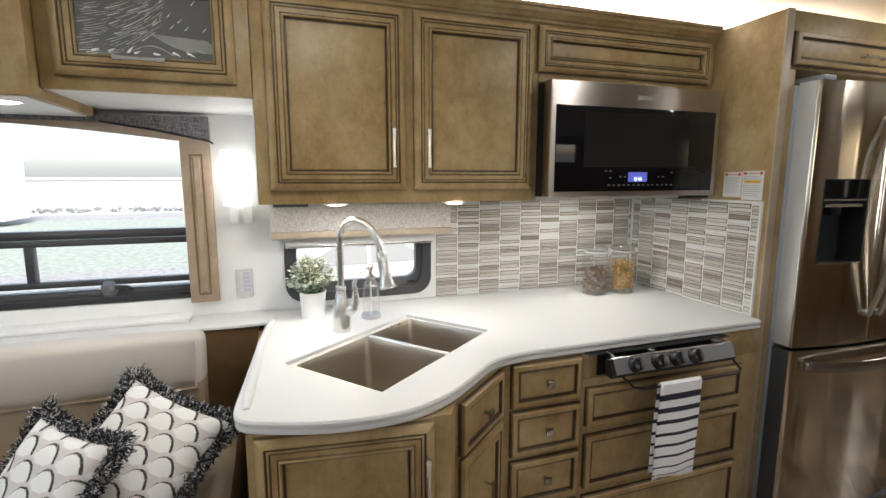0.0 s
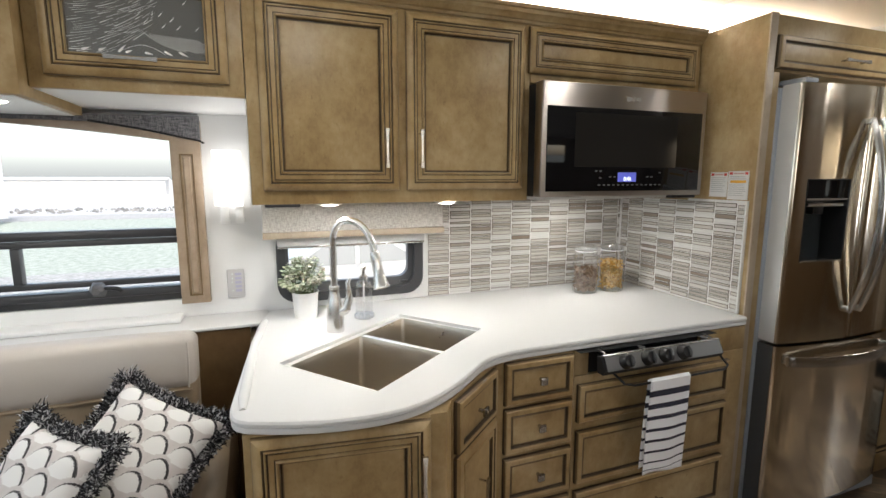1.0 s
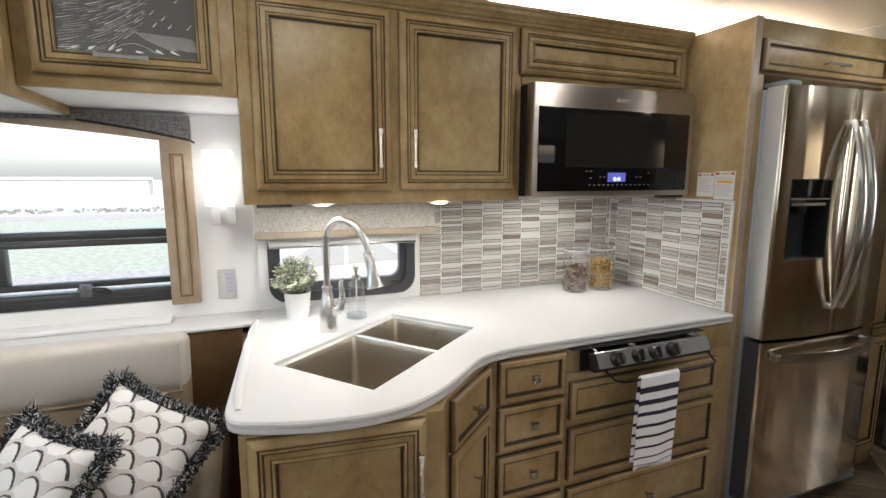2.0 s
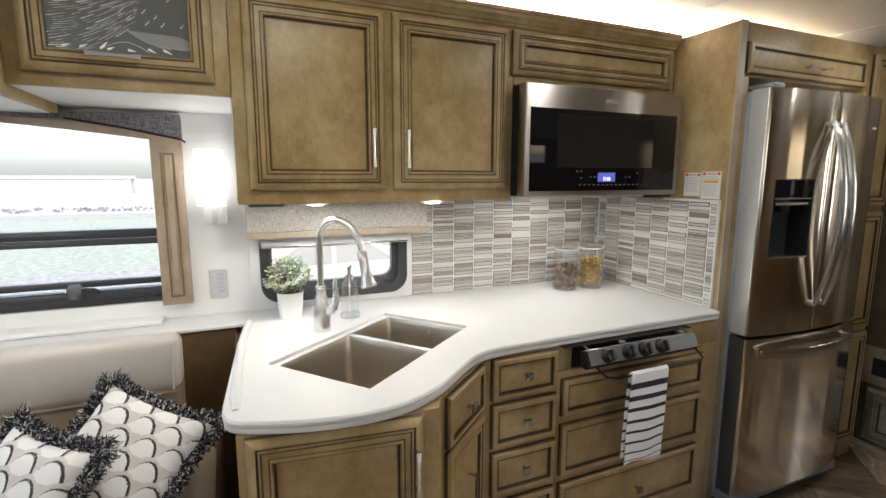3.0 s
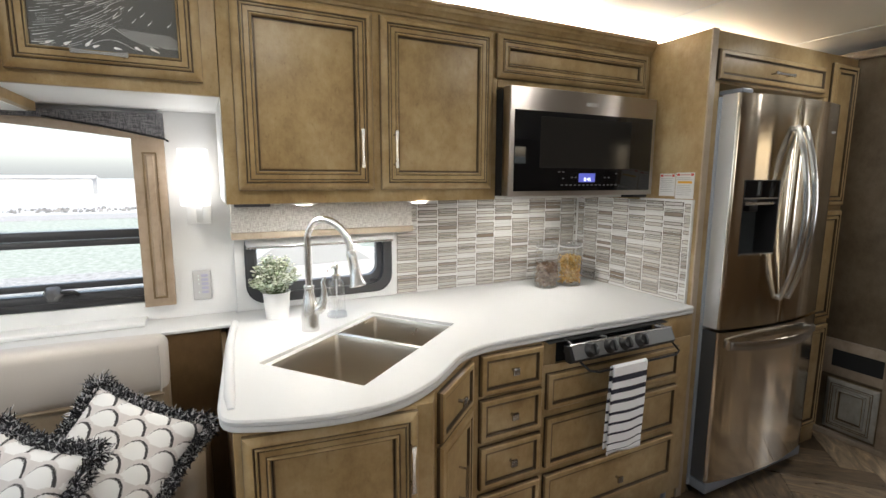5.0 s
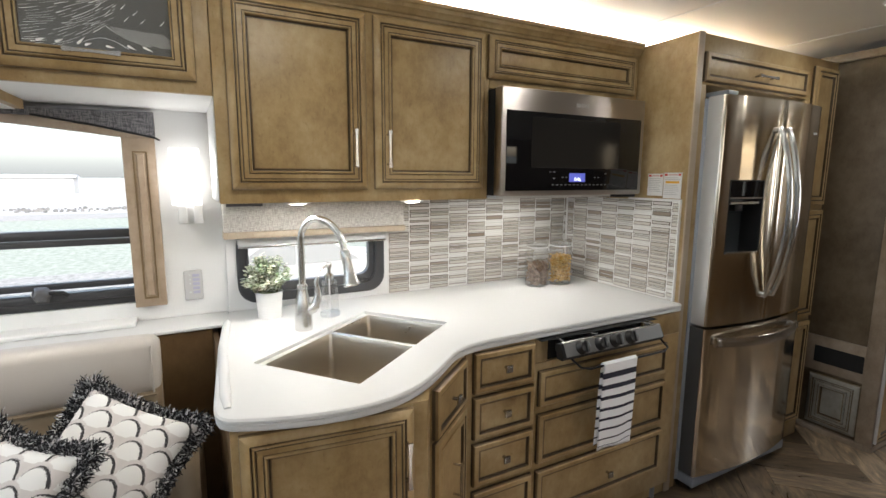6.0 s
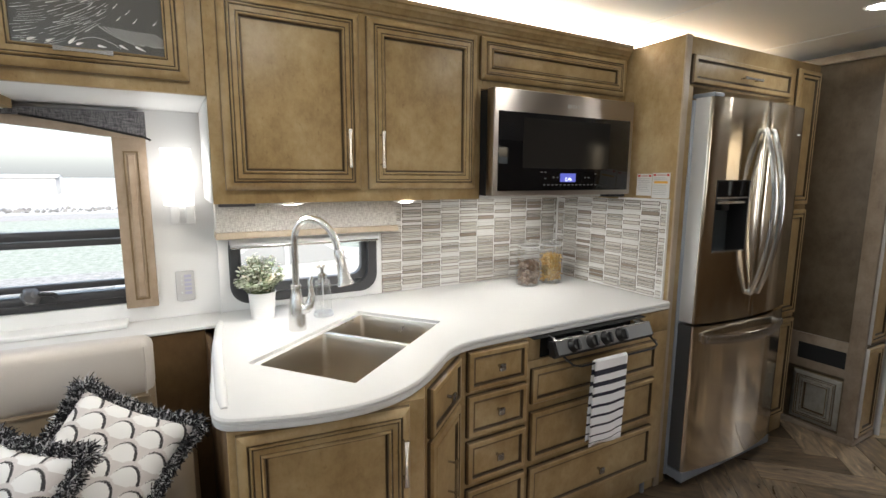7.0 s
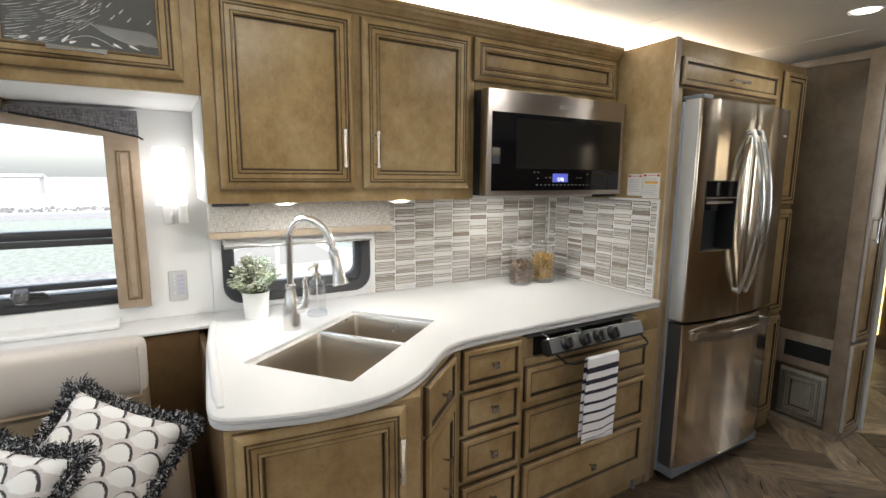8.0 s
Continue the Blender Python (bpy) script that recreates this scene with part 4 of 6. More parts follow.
part("base_grille", box(FX0 + 0.002, FX1 - 0.002, 1.66, 1.80, 0.03, 0.078, 0.006), STEEL_SIDE, fridge)
for x in (1.985, 2.64):
    part("foot", cyl((x, 1.70, 0.0), (x, 1.70, 0.032), 0.014), BLACK, fridge)

# ---- closet past the fridge ----
closet = thing("closet", "tall stained maple closet with a plain side panel", "cabinet", pose(3.3, 1.6, 0))
part("body", box(3.108, 3.36, 1.45, 2.45, 0.03, 2.085, 0.002), CLOSET_SIDE, closet, "dark wood side")
part("plinth", box(3.086, 3.36, 1.44, 2.45, 0.0, 0.03, 0.002), CLOSET_WOOD, closet)
part("post", box(3.086, 3.11, 1.440, 1.512, 0.03, 2.085, 0.003), CLOSET_WOOD, closet)
part("rail", box(3.092, 3.1075, 1.5125, 2.0, 2.045, 2.085, 0.001), CLOSET_WOOD, closet)
part("rail", box(3.092, 3.1075, 1.5125, 2.0, 0.36, 0.56, 0.001), CLOSET_WOOD, closet)
part("vent_slot", box(3.0895, 3.0918, 1.517, 1.745, 0.412, 0.505), RUBBER, closet, "black air-return slot")
bm = moulded(0.24, 0.29, [(i * 1.05, y * 1.2, d) for i, y, d in DOOR_RINGS])
bm.transform(pose(3.1072, 1.757, 0.05, 0, 0, -90))
part("access_panel", bm, (GREY_WOOD, GLAZE, HAZE), closet, "small framed access panel")
for z0, z1, hz in ((0.575, 2.03, 0.9), (0.05, 0.550, None)):
    d = panel("door", closet, facing(3.112, 1.4495, z0), 0.195, z1 - z0, TALL_RINGS)
    part("edge_band", box(3.1085, 3.1115, 1.4265, 1.4490, z0, z1, 0.0008), EDGE_PALE, closet, "pale unstained door edge")
    if hz:
        bar_pull(d, facing(3.135, 1.43, 1.18), 0.13)
part("trim_strip", box(3.3605, 3.375, 1.42, 1.47, 0.0, 2.085, 0.003), WHITE_PANEL, closet, "white edge trim")

# ---- cooktop front ----
stove = thing("cooktop", "slide-under gas cooktop with silver control panel and black knobs", "cooktop", pose(1.36, 1.7, 0.8))
bm = prism([(1.662, 0.858), (1.645, 0.8625), (1.641, 0.8625), (1.620, 0.819), (1.626, 0.806), (1.655, 0.806)], 1.100, 1.614, axis="x")
part("body", bm, BLACK_METAL, stove)
part("burner_box", box(1.16, 1.57, 1.6555, 1.735, 0.80, 0.838, 0.004), BLACK_METAL, stove)
bm = prism([(1.6405, 0.8620), (1.6388, 0.8638), (1.6178, 0.8195), (1.6195, 0.8180)], 1.114, 1.609, axis="x")
part("control_panel", bm, PANEL_GREY, stove, "brushed grey control panel")
part("top_trim", box(1.110, 1.611, 1.6385, 1.650, 0.8630, 0.8655, 0.001), HANDLE_STEEL, stove, "thin bright top edge")
part("burner_tray", box(1.06, 1.66, 1.69, 1.75, 0.8625, 0.8636), RUBBER, stove)
part("rail", tube([(1.15, 1.645, 0.806), (1.165, 1.60, 0.780), (1.20, 1.592, 0.772), (1.59, 1.592, 0.772), (1.615, 1.60, 0.780), (1.625, 1.65, 0.806)], 0.004, 8), BLACK_METAL, stove)
for kx in (1.190, 1.280, 1.354, 1.433):
    bm = lathe([(0, 0.026), (0.014, 0.026), (0.0195, 0.0235), (0.0215, 0.012), (0.0245, 0.008), (0.0265, 0.004), (0.027, 0.0), (0, 0)], segs=24)
    box(-0.0045, 0.0045, -0.0195, 0.0195, 0.020, 0.033, 0.002, bm=bm)
    bm.transform(pose(kx, 1.6283, 0.8415, 65, 0, 0))
    part("knob", bm, KNOB_BLACK, stove, "glossy black control knob")
for bx_ in (1.292, 1.575):
    part("burner_leg", lathe([(0, 0), (0.012, 0), (0.012, 0.006), (0.008, 0.008), (0.008, 0.013), (0.013, 0.014), (0.013, 0.018), (0, 0.018)], (bx_, 1.672, 0.846), 16), CHROME, stove, "chrome burner foot")
for x0, x1 in ((1.118, 1.15), (1.585, 1.618)):
    part("bracket", tube([((x0 + x1) / 2, 1.652, 0.856), ((x0 + x1) / 2 + 0.004, 1.675, 0.861), ((x0 + x1) / 2 + 0.006, 1.705, 0.8615)], 0.004, 8), KNOB, stove, "bent steel bracket")

# ---- sofa ----
sofa = thing("sofa", "cream leather sofa with high back cushion", "sofa", pose(-1.0, 1.8, 0))


def cushion(x0, x1, y0, y1, z0, z1, r, puff=0.01, segs=4):
    bm = box(x0, x1, y0, y1, z0, z1, r, segs)
    bmesh.ops.subdivide_edges(bm, edges=[e for e in bm.edges if e.calc_length() > 0.08], cuts=5, use_grid_fill=True)
    c = Vector(((x0 + x1) / 2, (y0 + y1) / 2, (z0 + z1) / 2))
    h = Vector(((x1 - x0) / 2, (y1 - y0) / 2, (z1 - z0) / 2))
    for v in bm.verts:
        q = v.co - c
        u = [max(0.0, 1 - (q[k] / h[k]) ** 2) for k in range(3)]
        n = noise.noise(v.co * 9) * 0.35
        v.co.y += math.copysign(puff * u[0] * u[2] * (1 + n), q.y)
        v.co.z += math.copysign(puff * u[0] * u[1] * (1 + n), q.z)
    return bm


for x0, x1 in ((-1.0, -0.119), (-1.9, -1.004)):
    bm = cushion(x0, x1, 0, 0.13, 0, 0.172, 0.03, 0.012)
    bm.transform(pose(0, 2.042, 0.778, -9, 0, 0))
    part("back_cushion", bm, LEATHER, sofa)
    bm = cushion(x0 + 0.002, x1 - 0.001, 0, 0.12, 0, 0.325, 0.022, 0.006)
    bm.transform(pose(0, 2.004, 0.492, -9, 0, 0))
    part("lower_back", bm, LEATHER_TAN_SHADED, sofa, "tan leather lower back with painted shade")
    part("seam", tube([(x0 + 0.02, 2.041, 0.779), (x1 - 0.012, 2.041, 0.779)], 0.0035, 8), LEATHER_TAN_SHADED, sofa)
part("side_seam", tube([(-0.138, 2.036, 0.788), (-0.136, 2.050, 0.86), (-0.138, 2.064, 0.925)], 0.0028, 8), LEATHER, sofa)
part("seat", cushion(-1.9, -0.125, 1.25, 2.05, 0.40, 0.565, 0.045, 0.02), LEATHER_TAN_SHADED, sofa, "tan leather seat with painted shade")
part("base", box(-1.9, -0.03, 1.30, 2.15, 0.0, 0.40, 0.01), LEATHER_TAN_SHADED, sofa)
bm = bmesh.new()
rows = [(1.24, 0.52), (1.27, 0.555), (1.35, 0.57), (1.60, 0.57), (1.80, 0.577), (1.95, 0.59), (2.06, 0.63), (2.12, 0.635), (2.15, 0.60)]
secs = []
for y, z in rows:
    secs.append([(-0.128, 0.401), (-0.128, z - 0.045), (-0.119, z - 0.014), (-0.095, z), (-0.055, z + 0.002), (-0.03, z - 0.012), (-0.018, z - 0.045), (-0.016, 0.401)])
bm, rr = loft(secs, lambda p, k: (p[0], rows[k][0], p[1]), bm=bm)
bm.faces.new(rr[0])
bm.faces.new(rr[-1])
part("arm", bm, LEATHER_TAN_SHADED, sofa, "tan leather arm with painted shade")

# ---- light fixture, switches ----
sconce = thing("wall_sconce", "square frosted-glass wall sconce on nickel mount, lit", "wall lamp", pose(-0.01, 2.46, 1.3))
bm = box(-0.062, 0.036, 2.385, 2.455, 1.330, 1.533, 0.006, 3)
part("shade", bm, SHADE_GLOW, sconce, "glowing frosted glass shade")
MOUNT = mat("satin_chrome", (0.88, 0.88, 0.875), 0.32, 0.45)
part("back_plate", box(-0.040, 0.030, 2.445, 2.489, 1.258, 1.329, 0.003), MOUNT, sconce)
for x0 in (-0.044, 0.006):
    part("mount_block", box(x0, x0 + 0.030, 2.398, 2.4445, 1.262, 1.329, 0.004), MOUNT, sconce)
d = bpy.data.lights.new("sconce_lamp", "POINT")
d.energy, d.color, d.shadow_soft_size = 0.11, (1, 0.99, 0.97), 0.05
new("sconce_lamp", d).location = (-0.035, 2.345, 1.45)

switch = thing("switch_panel", "grey touch control panel on the wall", "switch", pose(-0.012, 2.489, 0.957))
part("plate", box(-0.044, 0.02, 2.480, 2.4895, 0.957, 1.073, 0.005), mat("switch_grey", (0.52, 0.51, 0.51), 0.4), switch)
KEYPAD = mat("switch_keys", (0.44, 0.44, 0.56), 0.35)
DOT = glow("switch_led", (0.8, 1.0, 0.9), 0.12)
for i in range(5):
    z = 0.982 + i * 0.0165
    part("button", box(-0.014, 0.010, 2.4788, 2.4801, z, z + 0.011, 0.0008, 1), KEYPAD, switch)
    if i not in (1,):
        part("indicator", cyl((-0.023, 2.4802, z + 0.006), (-0.023, 2.4790, z + 0.006), 0.0016, segs=8), DOT, switch, "tiny lit indicator")

# ---- outside ----
GRASS = mat("grass", (0.08, 0.16, 0.05), 0.9)
_v = coords(GRASS)
ln(GRASS, mix(GRASS, span(GRASS, noise_tex(GRASS, _v, 5.0, 9, 0.8), 0.36, 0.66, 0, 1), (0.12, 0.15, 0.12), (0.33, 0.35, 0.325)), bsdf(GRASS).inputs["Base Color"])
GRAVEL = mat("gravel", (0.4, 0.38, 0.36), 0.9)
ln(GRAVEL, mix(GRAVEL, span(GRAVEL, noise_tex(GRAVEL, coords(GRAVEL), 7.0, 9, 0.8), 0.36, 0.66, 0, 1), (0.12, 0.12, 0.12), (0.34, 0.34, 0.34)), bsdf(GRAVEL).inputs["Base Color"])
ground = solo("ground", box(-400, 400, -400, 600, GROUND_Z - 0.1, GROUND_Z), GRASS, "green lawn outside the windows", "ground", kind="structure")
solo("road", box(-200, 200, 8.0, 15.0, GROUND_Z + 0.001, GROUND_Z + 0.02), GRAVEL, "pale gravel lane across the lawn", "road", kind="structure")
trailer = thing("trailer", "white box trailer parked on the far lawn", "trailer", pose(-18, 31, GROUND_Z))
part("body", box(-24, -12.75, 30, 32.5, GROUND_Z + 0.28, 2.58, 0.06), WHITE_PANEL, trailer)
for wx in (-14.2, -15.2):
    part("wheel", cyl((wx, 29.98, GROUND_Z + 0.36), (wx, 30.25, GROUND_Z + 0.36), 0.36, segs=20), RUBBER, trailer, "black tyre")

FAR_DARK = mat("far_hedge", (0.14, 0.14, 0.14), 0.9)
bm = bmesh.new()
rng = random.Random(5)
for i in range(2600):
    x = -90 + 130 * rng.random()
    y = 40 + 4 * rng.random()
    r = 0.03 + 0.13 * rng.random() ** 2.5
    made = bmesh.ops.create_icosphere(bm, subdivisions=1, radius=r, matrix=Matrix.Translation((x, y, GROUND_Z + r * 0.6 + 0.015)))["verts"]
    for v in made:
        v.co += Vector((rng.uniform(-1, 1), rng.uniform(-1, 1), rng.uniform(-1, 1))) * 0.3 * r
solo("far_hedge", bm, FAR_DARK, "far row of dark shrubs across the lawn", "hedge", kind="stuff")
solo("road", box(-200, 200, 33.5, 38, GROUND_Z + 0.001, GROUND_Z + 0.02), GRAVEL, "pale far road beyond the lawn", "road", kind="structure")
CONCRETE = plaster("pale_concrete", (0.32, 0.32, 0.325), 2, 0.1, 0.9)
solo("yard", box(-300, 300, 38.0, 500, GROUND_Z + 0.001, GROUND_Z + 0.018), CONCRETE, "pale concrete yard beyond the far road", "yard", kind="structure")
SHED = plaster("pale_siding", (0.37, 0.375, 0.38), 3, 0.1)
for x, y, length, turn in ((-120, 80, 107, 0),):
    t = thing("far_shed", "pale low industrial shed across the field", "building", pose(x, y, GROUND_Z, 0, 0, turn))
    part("wall", box(0, length, -1.5, 1.5, 0, 2.1), SHED, t, local=True)
    part("roof", prism([(-1.7, 2.1), (1.7, 2.1), (0, 2.5)], -0.3, length + 0.3, axis="x"), SHED, t, local=True)

CAR_PAINT = mat("silver_paint", (0.40, 0.40, 0.41), 0.3, 0.2)
CAR_GLASS = mat("tinted_glass", (0.24, 0.245, 0.25), 0.25)
car = thing("parked_car", "silver car parked on the gravel lane", "car", pose(1.4, 9.0, GROUND_Z))
body = [(-0.9, -0.62), (-0.9, -0.25), (-0.6, -0.12), (0.25, -0.02), (0.85, 0.38), (2.1, 0.42), (2.75, 0.05), (3.4, -0.02), (3.5, -0.3), (3.5, -0.62)]
part("body", prism(body, 8.2, 9.8, axis="y"), CAR_PAINT, car)
part("side_glass", prism([(0.45, 0.02), (0.92, 0.33), (2.05, 0.36), (2.5, 0.06)], 8.19, 8.199, axis="y"), CAR_GLASS, car)
part("pillar", box(1.45, 1.52, 8.18, 8.19, 0.03, 0.36), CAR_PAINT, car)
for wx in (-0.1, 2.7):
    for y0, y1, yr in ((8.17, 8.4, 8.155), (9.6, 9.83, 9.832)):
        wheel = part("wheel", cyl((wx, y0, GROUND_Z + 0.33), (wx, y1, GROUND_Z + 0.33), 0.31, segs=24), RUBBER, car, "black tyre")
        part("rim", cyl((wx, yr, GROUND_Z + 0.33), (wx, yr + 0.012, GROUND_Z + 0.33), 0.19, segs=18), STEEL_SIDE, wheel)

# ---- backsplash ----
GROUT = plaster("grout", (0.80, 0.79, 0.77), 300, 0.3, 0.8)


def tile_mat(name, stops, rough):
    m = mat(name, stops[0][1], rough)
    info = m.node_tree.nodes.new("ShaderNodeObjectInfo")
    base = ramp(m, info.outputs["Random"], stops)
    streak = noise_tex(m, coords(m, (0.6, 0.6, 14)), 30, 3)
    fine = ramp(m, streak, [(0.3, (0.88, 0.88, 0.88)), (0.7, (1.06, 1.06, 1.06))])
    ln(m, mix(m, 1.0, base, fine, "MULTIPLY"), bsdf(m).inputs["Base Color"])
    return m


TILE_STONE = tile_mat("tile_stone", [(0.0, (0.60, 0.59, 0.57)), (0.45, (0.70, 0.69, 0.67)), (0.68, (0.58, 0.565, 0.54)), (0.82, (0.33, 0.305, 0.28)), (0.9, (0.50, 0.485, 0.47)), (1.0, (0.72, 0.71, 0.70))], 0.35)
TILE_GLASS = tile_mat("tile_glass", [(0.0, (0.50, 0.455, 0.40)), (0.4, (0.66, 0.63, 0.59)), (0.7, (0.56, 0.52, 0.47)), (0.85, (0.26, 0.205, 0.16)), (1.0, (0.62, 0.60, 0.57))], 0.08)
TILE_RIM = tile_mat("tile_glass_rim", [(0.0, (0.20, 0.18, 0.155)), (0.5, (0.34, 0.315, 0.285)), (1.0, (0.15, 0.13, 0.115))], 0.12)
tile_meshes = {}


def tile_mesh(w, h, framed):
    key = (round(w, 4), round(h, 4), framed)
    if key not in tile_meshes:
        rings = [(0.0, -0.0012, 1), (0.0008, -0.0022, 1), (0.0036, -0.0024, 1), (0.0044, -0.0019, 0)] if framed else [(0.0, -0.0012, 0), (0.0008, -0.0020, 0)]
        bm = moulded(w, h, rings)
        bmesh.ops.recalc_face_normals(bm, faces=bm.faces)
        me = bpy.data.meshes.new("tile")
        bm.to_mesh(me)
        bm.free()
        for one in ((TILE_GLASS, TILE_RIM) if framed else (TILE_STONE,)):
            me.materials.append(one)
        tile_meshes[key] = me
    return tile_meshes[key]


def tile_field(parent, start, cols, z0, z1, place, seed):
    """Columns of flat tiles of two heights; place(s, z) gives a tile's lower left corner."""
    rng = random.Random(seed)
    s = start
    for w in cols:
        z = z0 + rng.choice((0.0, 0.006, 0.012))
        run = 0
        first = True
        while z < z1 - 0.006:
            if first and z > z0 + 0.004:
                h, framed = z - z0 - 0.0018, False
                zz = z0
            else:
                zz = z
                roll = rng.random()
                if run == 0 and roll < 0.85:
                    h, framed, run = rng.choice((0.0205, 0.0185, 0.0165)), True, rng.choice((1, 2, 2, 3))
                else:
                    h, framed = rng.choice(((0.0165, True), (0.0120, True), (0.0085, False), (0.0085, False))) if run else (0.0085, False)
                    run = max(0, run - 1)
                h = min(h, z1 - z)
                z += h + 0.0018
            first = False
            if h > 0.005:
                ob = new("tile", tile_mesh(w - 0.0055, h, framed))
                ob.parent = parent
                ob.matrix_local = FRAME_OF[parent].inverted() @ place(s, zz)
        s += w


back_n = thing("backsplash", "grey and beige mosaic tile backsplash on the galley wall", "backsplash", pose(1.3, KIT_Y, 0.9), kind="structure")
part("grout_board", box(0.7865, 1.846, KIT_Y - 0.003, WALL_Y - 0.001, 0.9005, 1.349), GROUT, back_n)
tile_field(back_n, 0.789, [0.105] * 9 + [0.095, 0.015], 0.902, 1.347, lambda s, z: pose(s, KIT_Y - 0.003, z), 3)
back_e = thing("backsplash", "grey and beige mosaic tile backsplash on the cabinet side", "backsplash", pose(1.85, 2.1, 0.9), kind="structure")
part("grout_board", box(1.8465, 1.8515, 1.764, KIT_Y - 0.004, 0.9005, 1.337), GROUT, back_e)
tile_field(back_e, 0.0, [0.05] + [0.1] * 6 + [0.038], 0.902, 1.335, lambda s, z: pose(1.8465, 2.447 - s, z, 0, 0, -90), 8)
part("edge_trim", box(1.838, 1.8515, 1.757, 1.7635, 0.9005, 1.345, 0.001), WHITE_PANEL, back_e, "white metal edge trim")
part("top_trim", box(1.838, 1.8515, 1.764, 2.03, 1.3375, 1.345, 0.001), WHITE_PANEL, back_e)

# ---- faucet ----
faucet = thing("faucet", "brushed nickel gooseneck pull-down faucet with side lever", "faucet", pose(0.324, 2.095, 0.9))
FA = radians(-43)
fd = Vector((math.cos(FA), math.sin(FA), 0))
fo = Vector((0.324, 2.095, 0.9))
part("body", lathe([(0, 0), (0.030, 0), (0.031, 0.004), (0.030, 0.02), (0.0295, 0.05), (0.027, 0.085), (0.0215, 0.115), (0.0175, 0.135), (0.0165, 0.150), (0.0185, 0.153), (0.0185, 0.160), (0.016, 0.163), (0, 0.163)], fo), FAUCET, faucet)
neck = [fo + Vector((0, 0, h)) for h in (0.15, 0.2, 0.26, 0.316)]
for i in range(1, 9):
    a = i / 8 * radians(90)
    neck.append(fo + fd * (0.066 * (1 - math.cos(a))) + Vector((0, 0, 0.316 + 0.077 * math.sin(a))))
for i in range(1, 10):
    a = i / 9 * radians(79)
    neck.append(fo + fd * (0.066 + 0.100 * math.sin(a)) + Vector((0, 0, 0.393 - 0.128 * (1 - math.cos(a)))))
part("gooseneck", tube(neck, 0.0118, 16), FAUCET, faucet)
end = neck[-1]
down = (neck[-1] - neck[-2]).normalized()
bm = bmesh.new()
tube([end - down * 0.002, end + down * 0.006, end + down * 0.03, end + down * 0.07, end + down * 0.105, end + down * 0.117, end + down * 0.121], 0.015, 20, bm, [0.0145, 0.0172, 0.016, 0.0175, 0.0245, 0.0295, 0.027])
part("spray_head", bm, FAUCET, faucet)
side_v = Vector((0.86, -0.5, 0)).normalized()
root = fo + side_v * 0.024 + Vector((0, 0, 0.065))
part("lever_hub", tube([root - side_v * 0.012, root + side_v * 0.010 + Vector((0, 0, 0.012)), root + side_v * 0.022 + Vector((0, 0, 0.024))], 0.018, 14, radii=[0.016, 0.0185, 0.016]), FAUCET, faucet)
lv = root + side_v * 0.018 + Vector((0, 0, 0.02))
part("lever", tube([lv, lv + Vector((0.010, -0.004, 0.03)), lv + Vector((0.010, -0.004, 0.06)), lv + Vector((0.006, -0.003, 0.088)), lv + Vector((0.014, -0.005, 0.105))], 0.01, 12, radii=[0.0155, 0.0135, 0.010, 0.008, 0.006]), FAUCET, faucet)

# ---- soap dispenser ----
soap = thing("soap_dispenser", "clear glass soap dispenser with nickel pump", "soap dispenser", pose(0.45, 2.218, 0.9))
part("foot", lathe([(0, 0.001), (0.034, 0.001), (0.038, 0.004), (0.038, 0.007), (0.036, 0.009), (0.038, 0.011), (0.038, 0.015), (0.035, 0.018), (0, 0.018)], (0.45, 2.218, 0.9), 28), LID_GLASS, soap, "ringed clear glass foot")
part("bottle", lathe([(0.031, 0.0185), (0.032, 0.03), (0.032, 0.125), (0.029, 0.138), (0.016, 0.146), (0.015, 0.150)], (0.45, 2.218, 0.9), 28), JAR_GLASS, soap, "clear glass bottle")
part("collar", lathe([(0, 0.1505), (0.017, 0.1505), (0.017, 0.163), (0.010, 0.168), (0.007, 0.17), (0.0065, 0.188), (0.011, 0.190), (0.011, 0.205), (0.008, 0.210), (0, 0.210)], (0.45, 2.218, 0.9), 20), FAUCET, soap)
part("spout", tube([(0.45, 2.218, 1.098), (0.43, 2.20, 1.098), (0.415, 2.187, 1.093), (0.41, 2.182, 1.086)], 0.0045, 8), FAUCET, soap)
part("dip_tube", cyl((0.45, 2.218, 0.922), (0.45, 2.218, 1.049), 0.003, segs=8), mat("dip_tube", (0.7, 0.7, 0.7), 0.3), soap)

# ---- potted plant ----
pot_plant = thing("potted_plant", "small bushy pale-green plant in a white metal pot", "plant", pose(0.241, 2.308, 0.9))
pc = (0.241, 2.308, 0.9)
part("pot", lathe([(0, 0.0005), (0.043, 0.0005), (0.0425, 0.004), (0.0490, 0.096), (0.0515, 0.098), (0.0515, 0.102), (0.0485, 0.102), (0.047, 0.09), (0.045, 0.07), (0, 0.07)], pc), plaster("pot_white", (0.78, 0.78, 0.77), 40, 0.1, 0.35), pot_plant)
LEAF = mat("dusty_leaf", (0.2, 0.26, 0.14), 0.6)
gi = LEAF.node_tree.nodes.new("ShaderNodeNewGeometry")
ln(LEAF, ramp(LEAF, gi.outputs["Random Per Island"], [(0.0, (0.20, 0.26, 0.13)), (0.18, (0.44, 0.48, 0.33)), (0.5, (0.66, 0.69, 0.56)), (1.0, (0.82, 0.83, 0.74))]), bsdf(LEAF).inputs["Base Color"])
bsdf(LEAF).inputs["Subsurface Weight"].default_value = 0.1
rng = random.Random(11)
bm_leaf, bm_stem = bmesh.new(), bmesh.new()


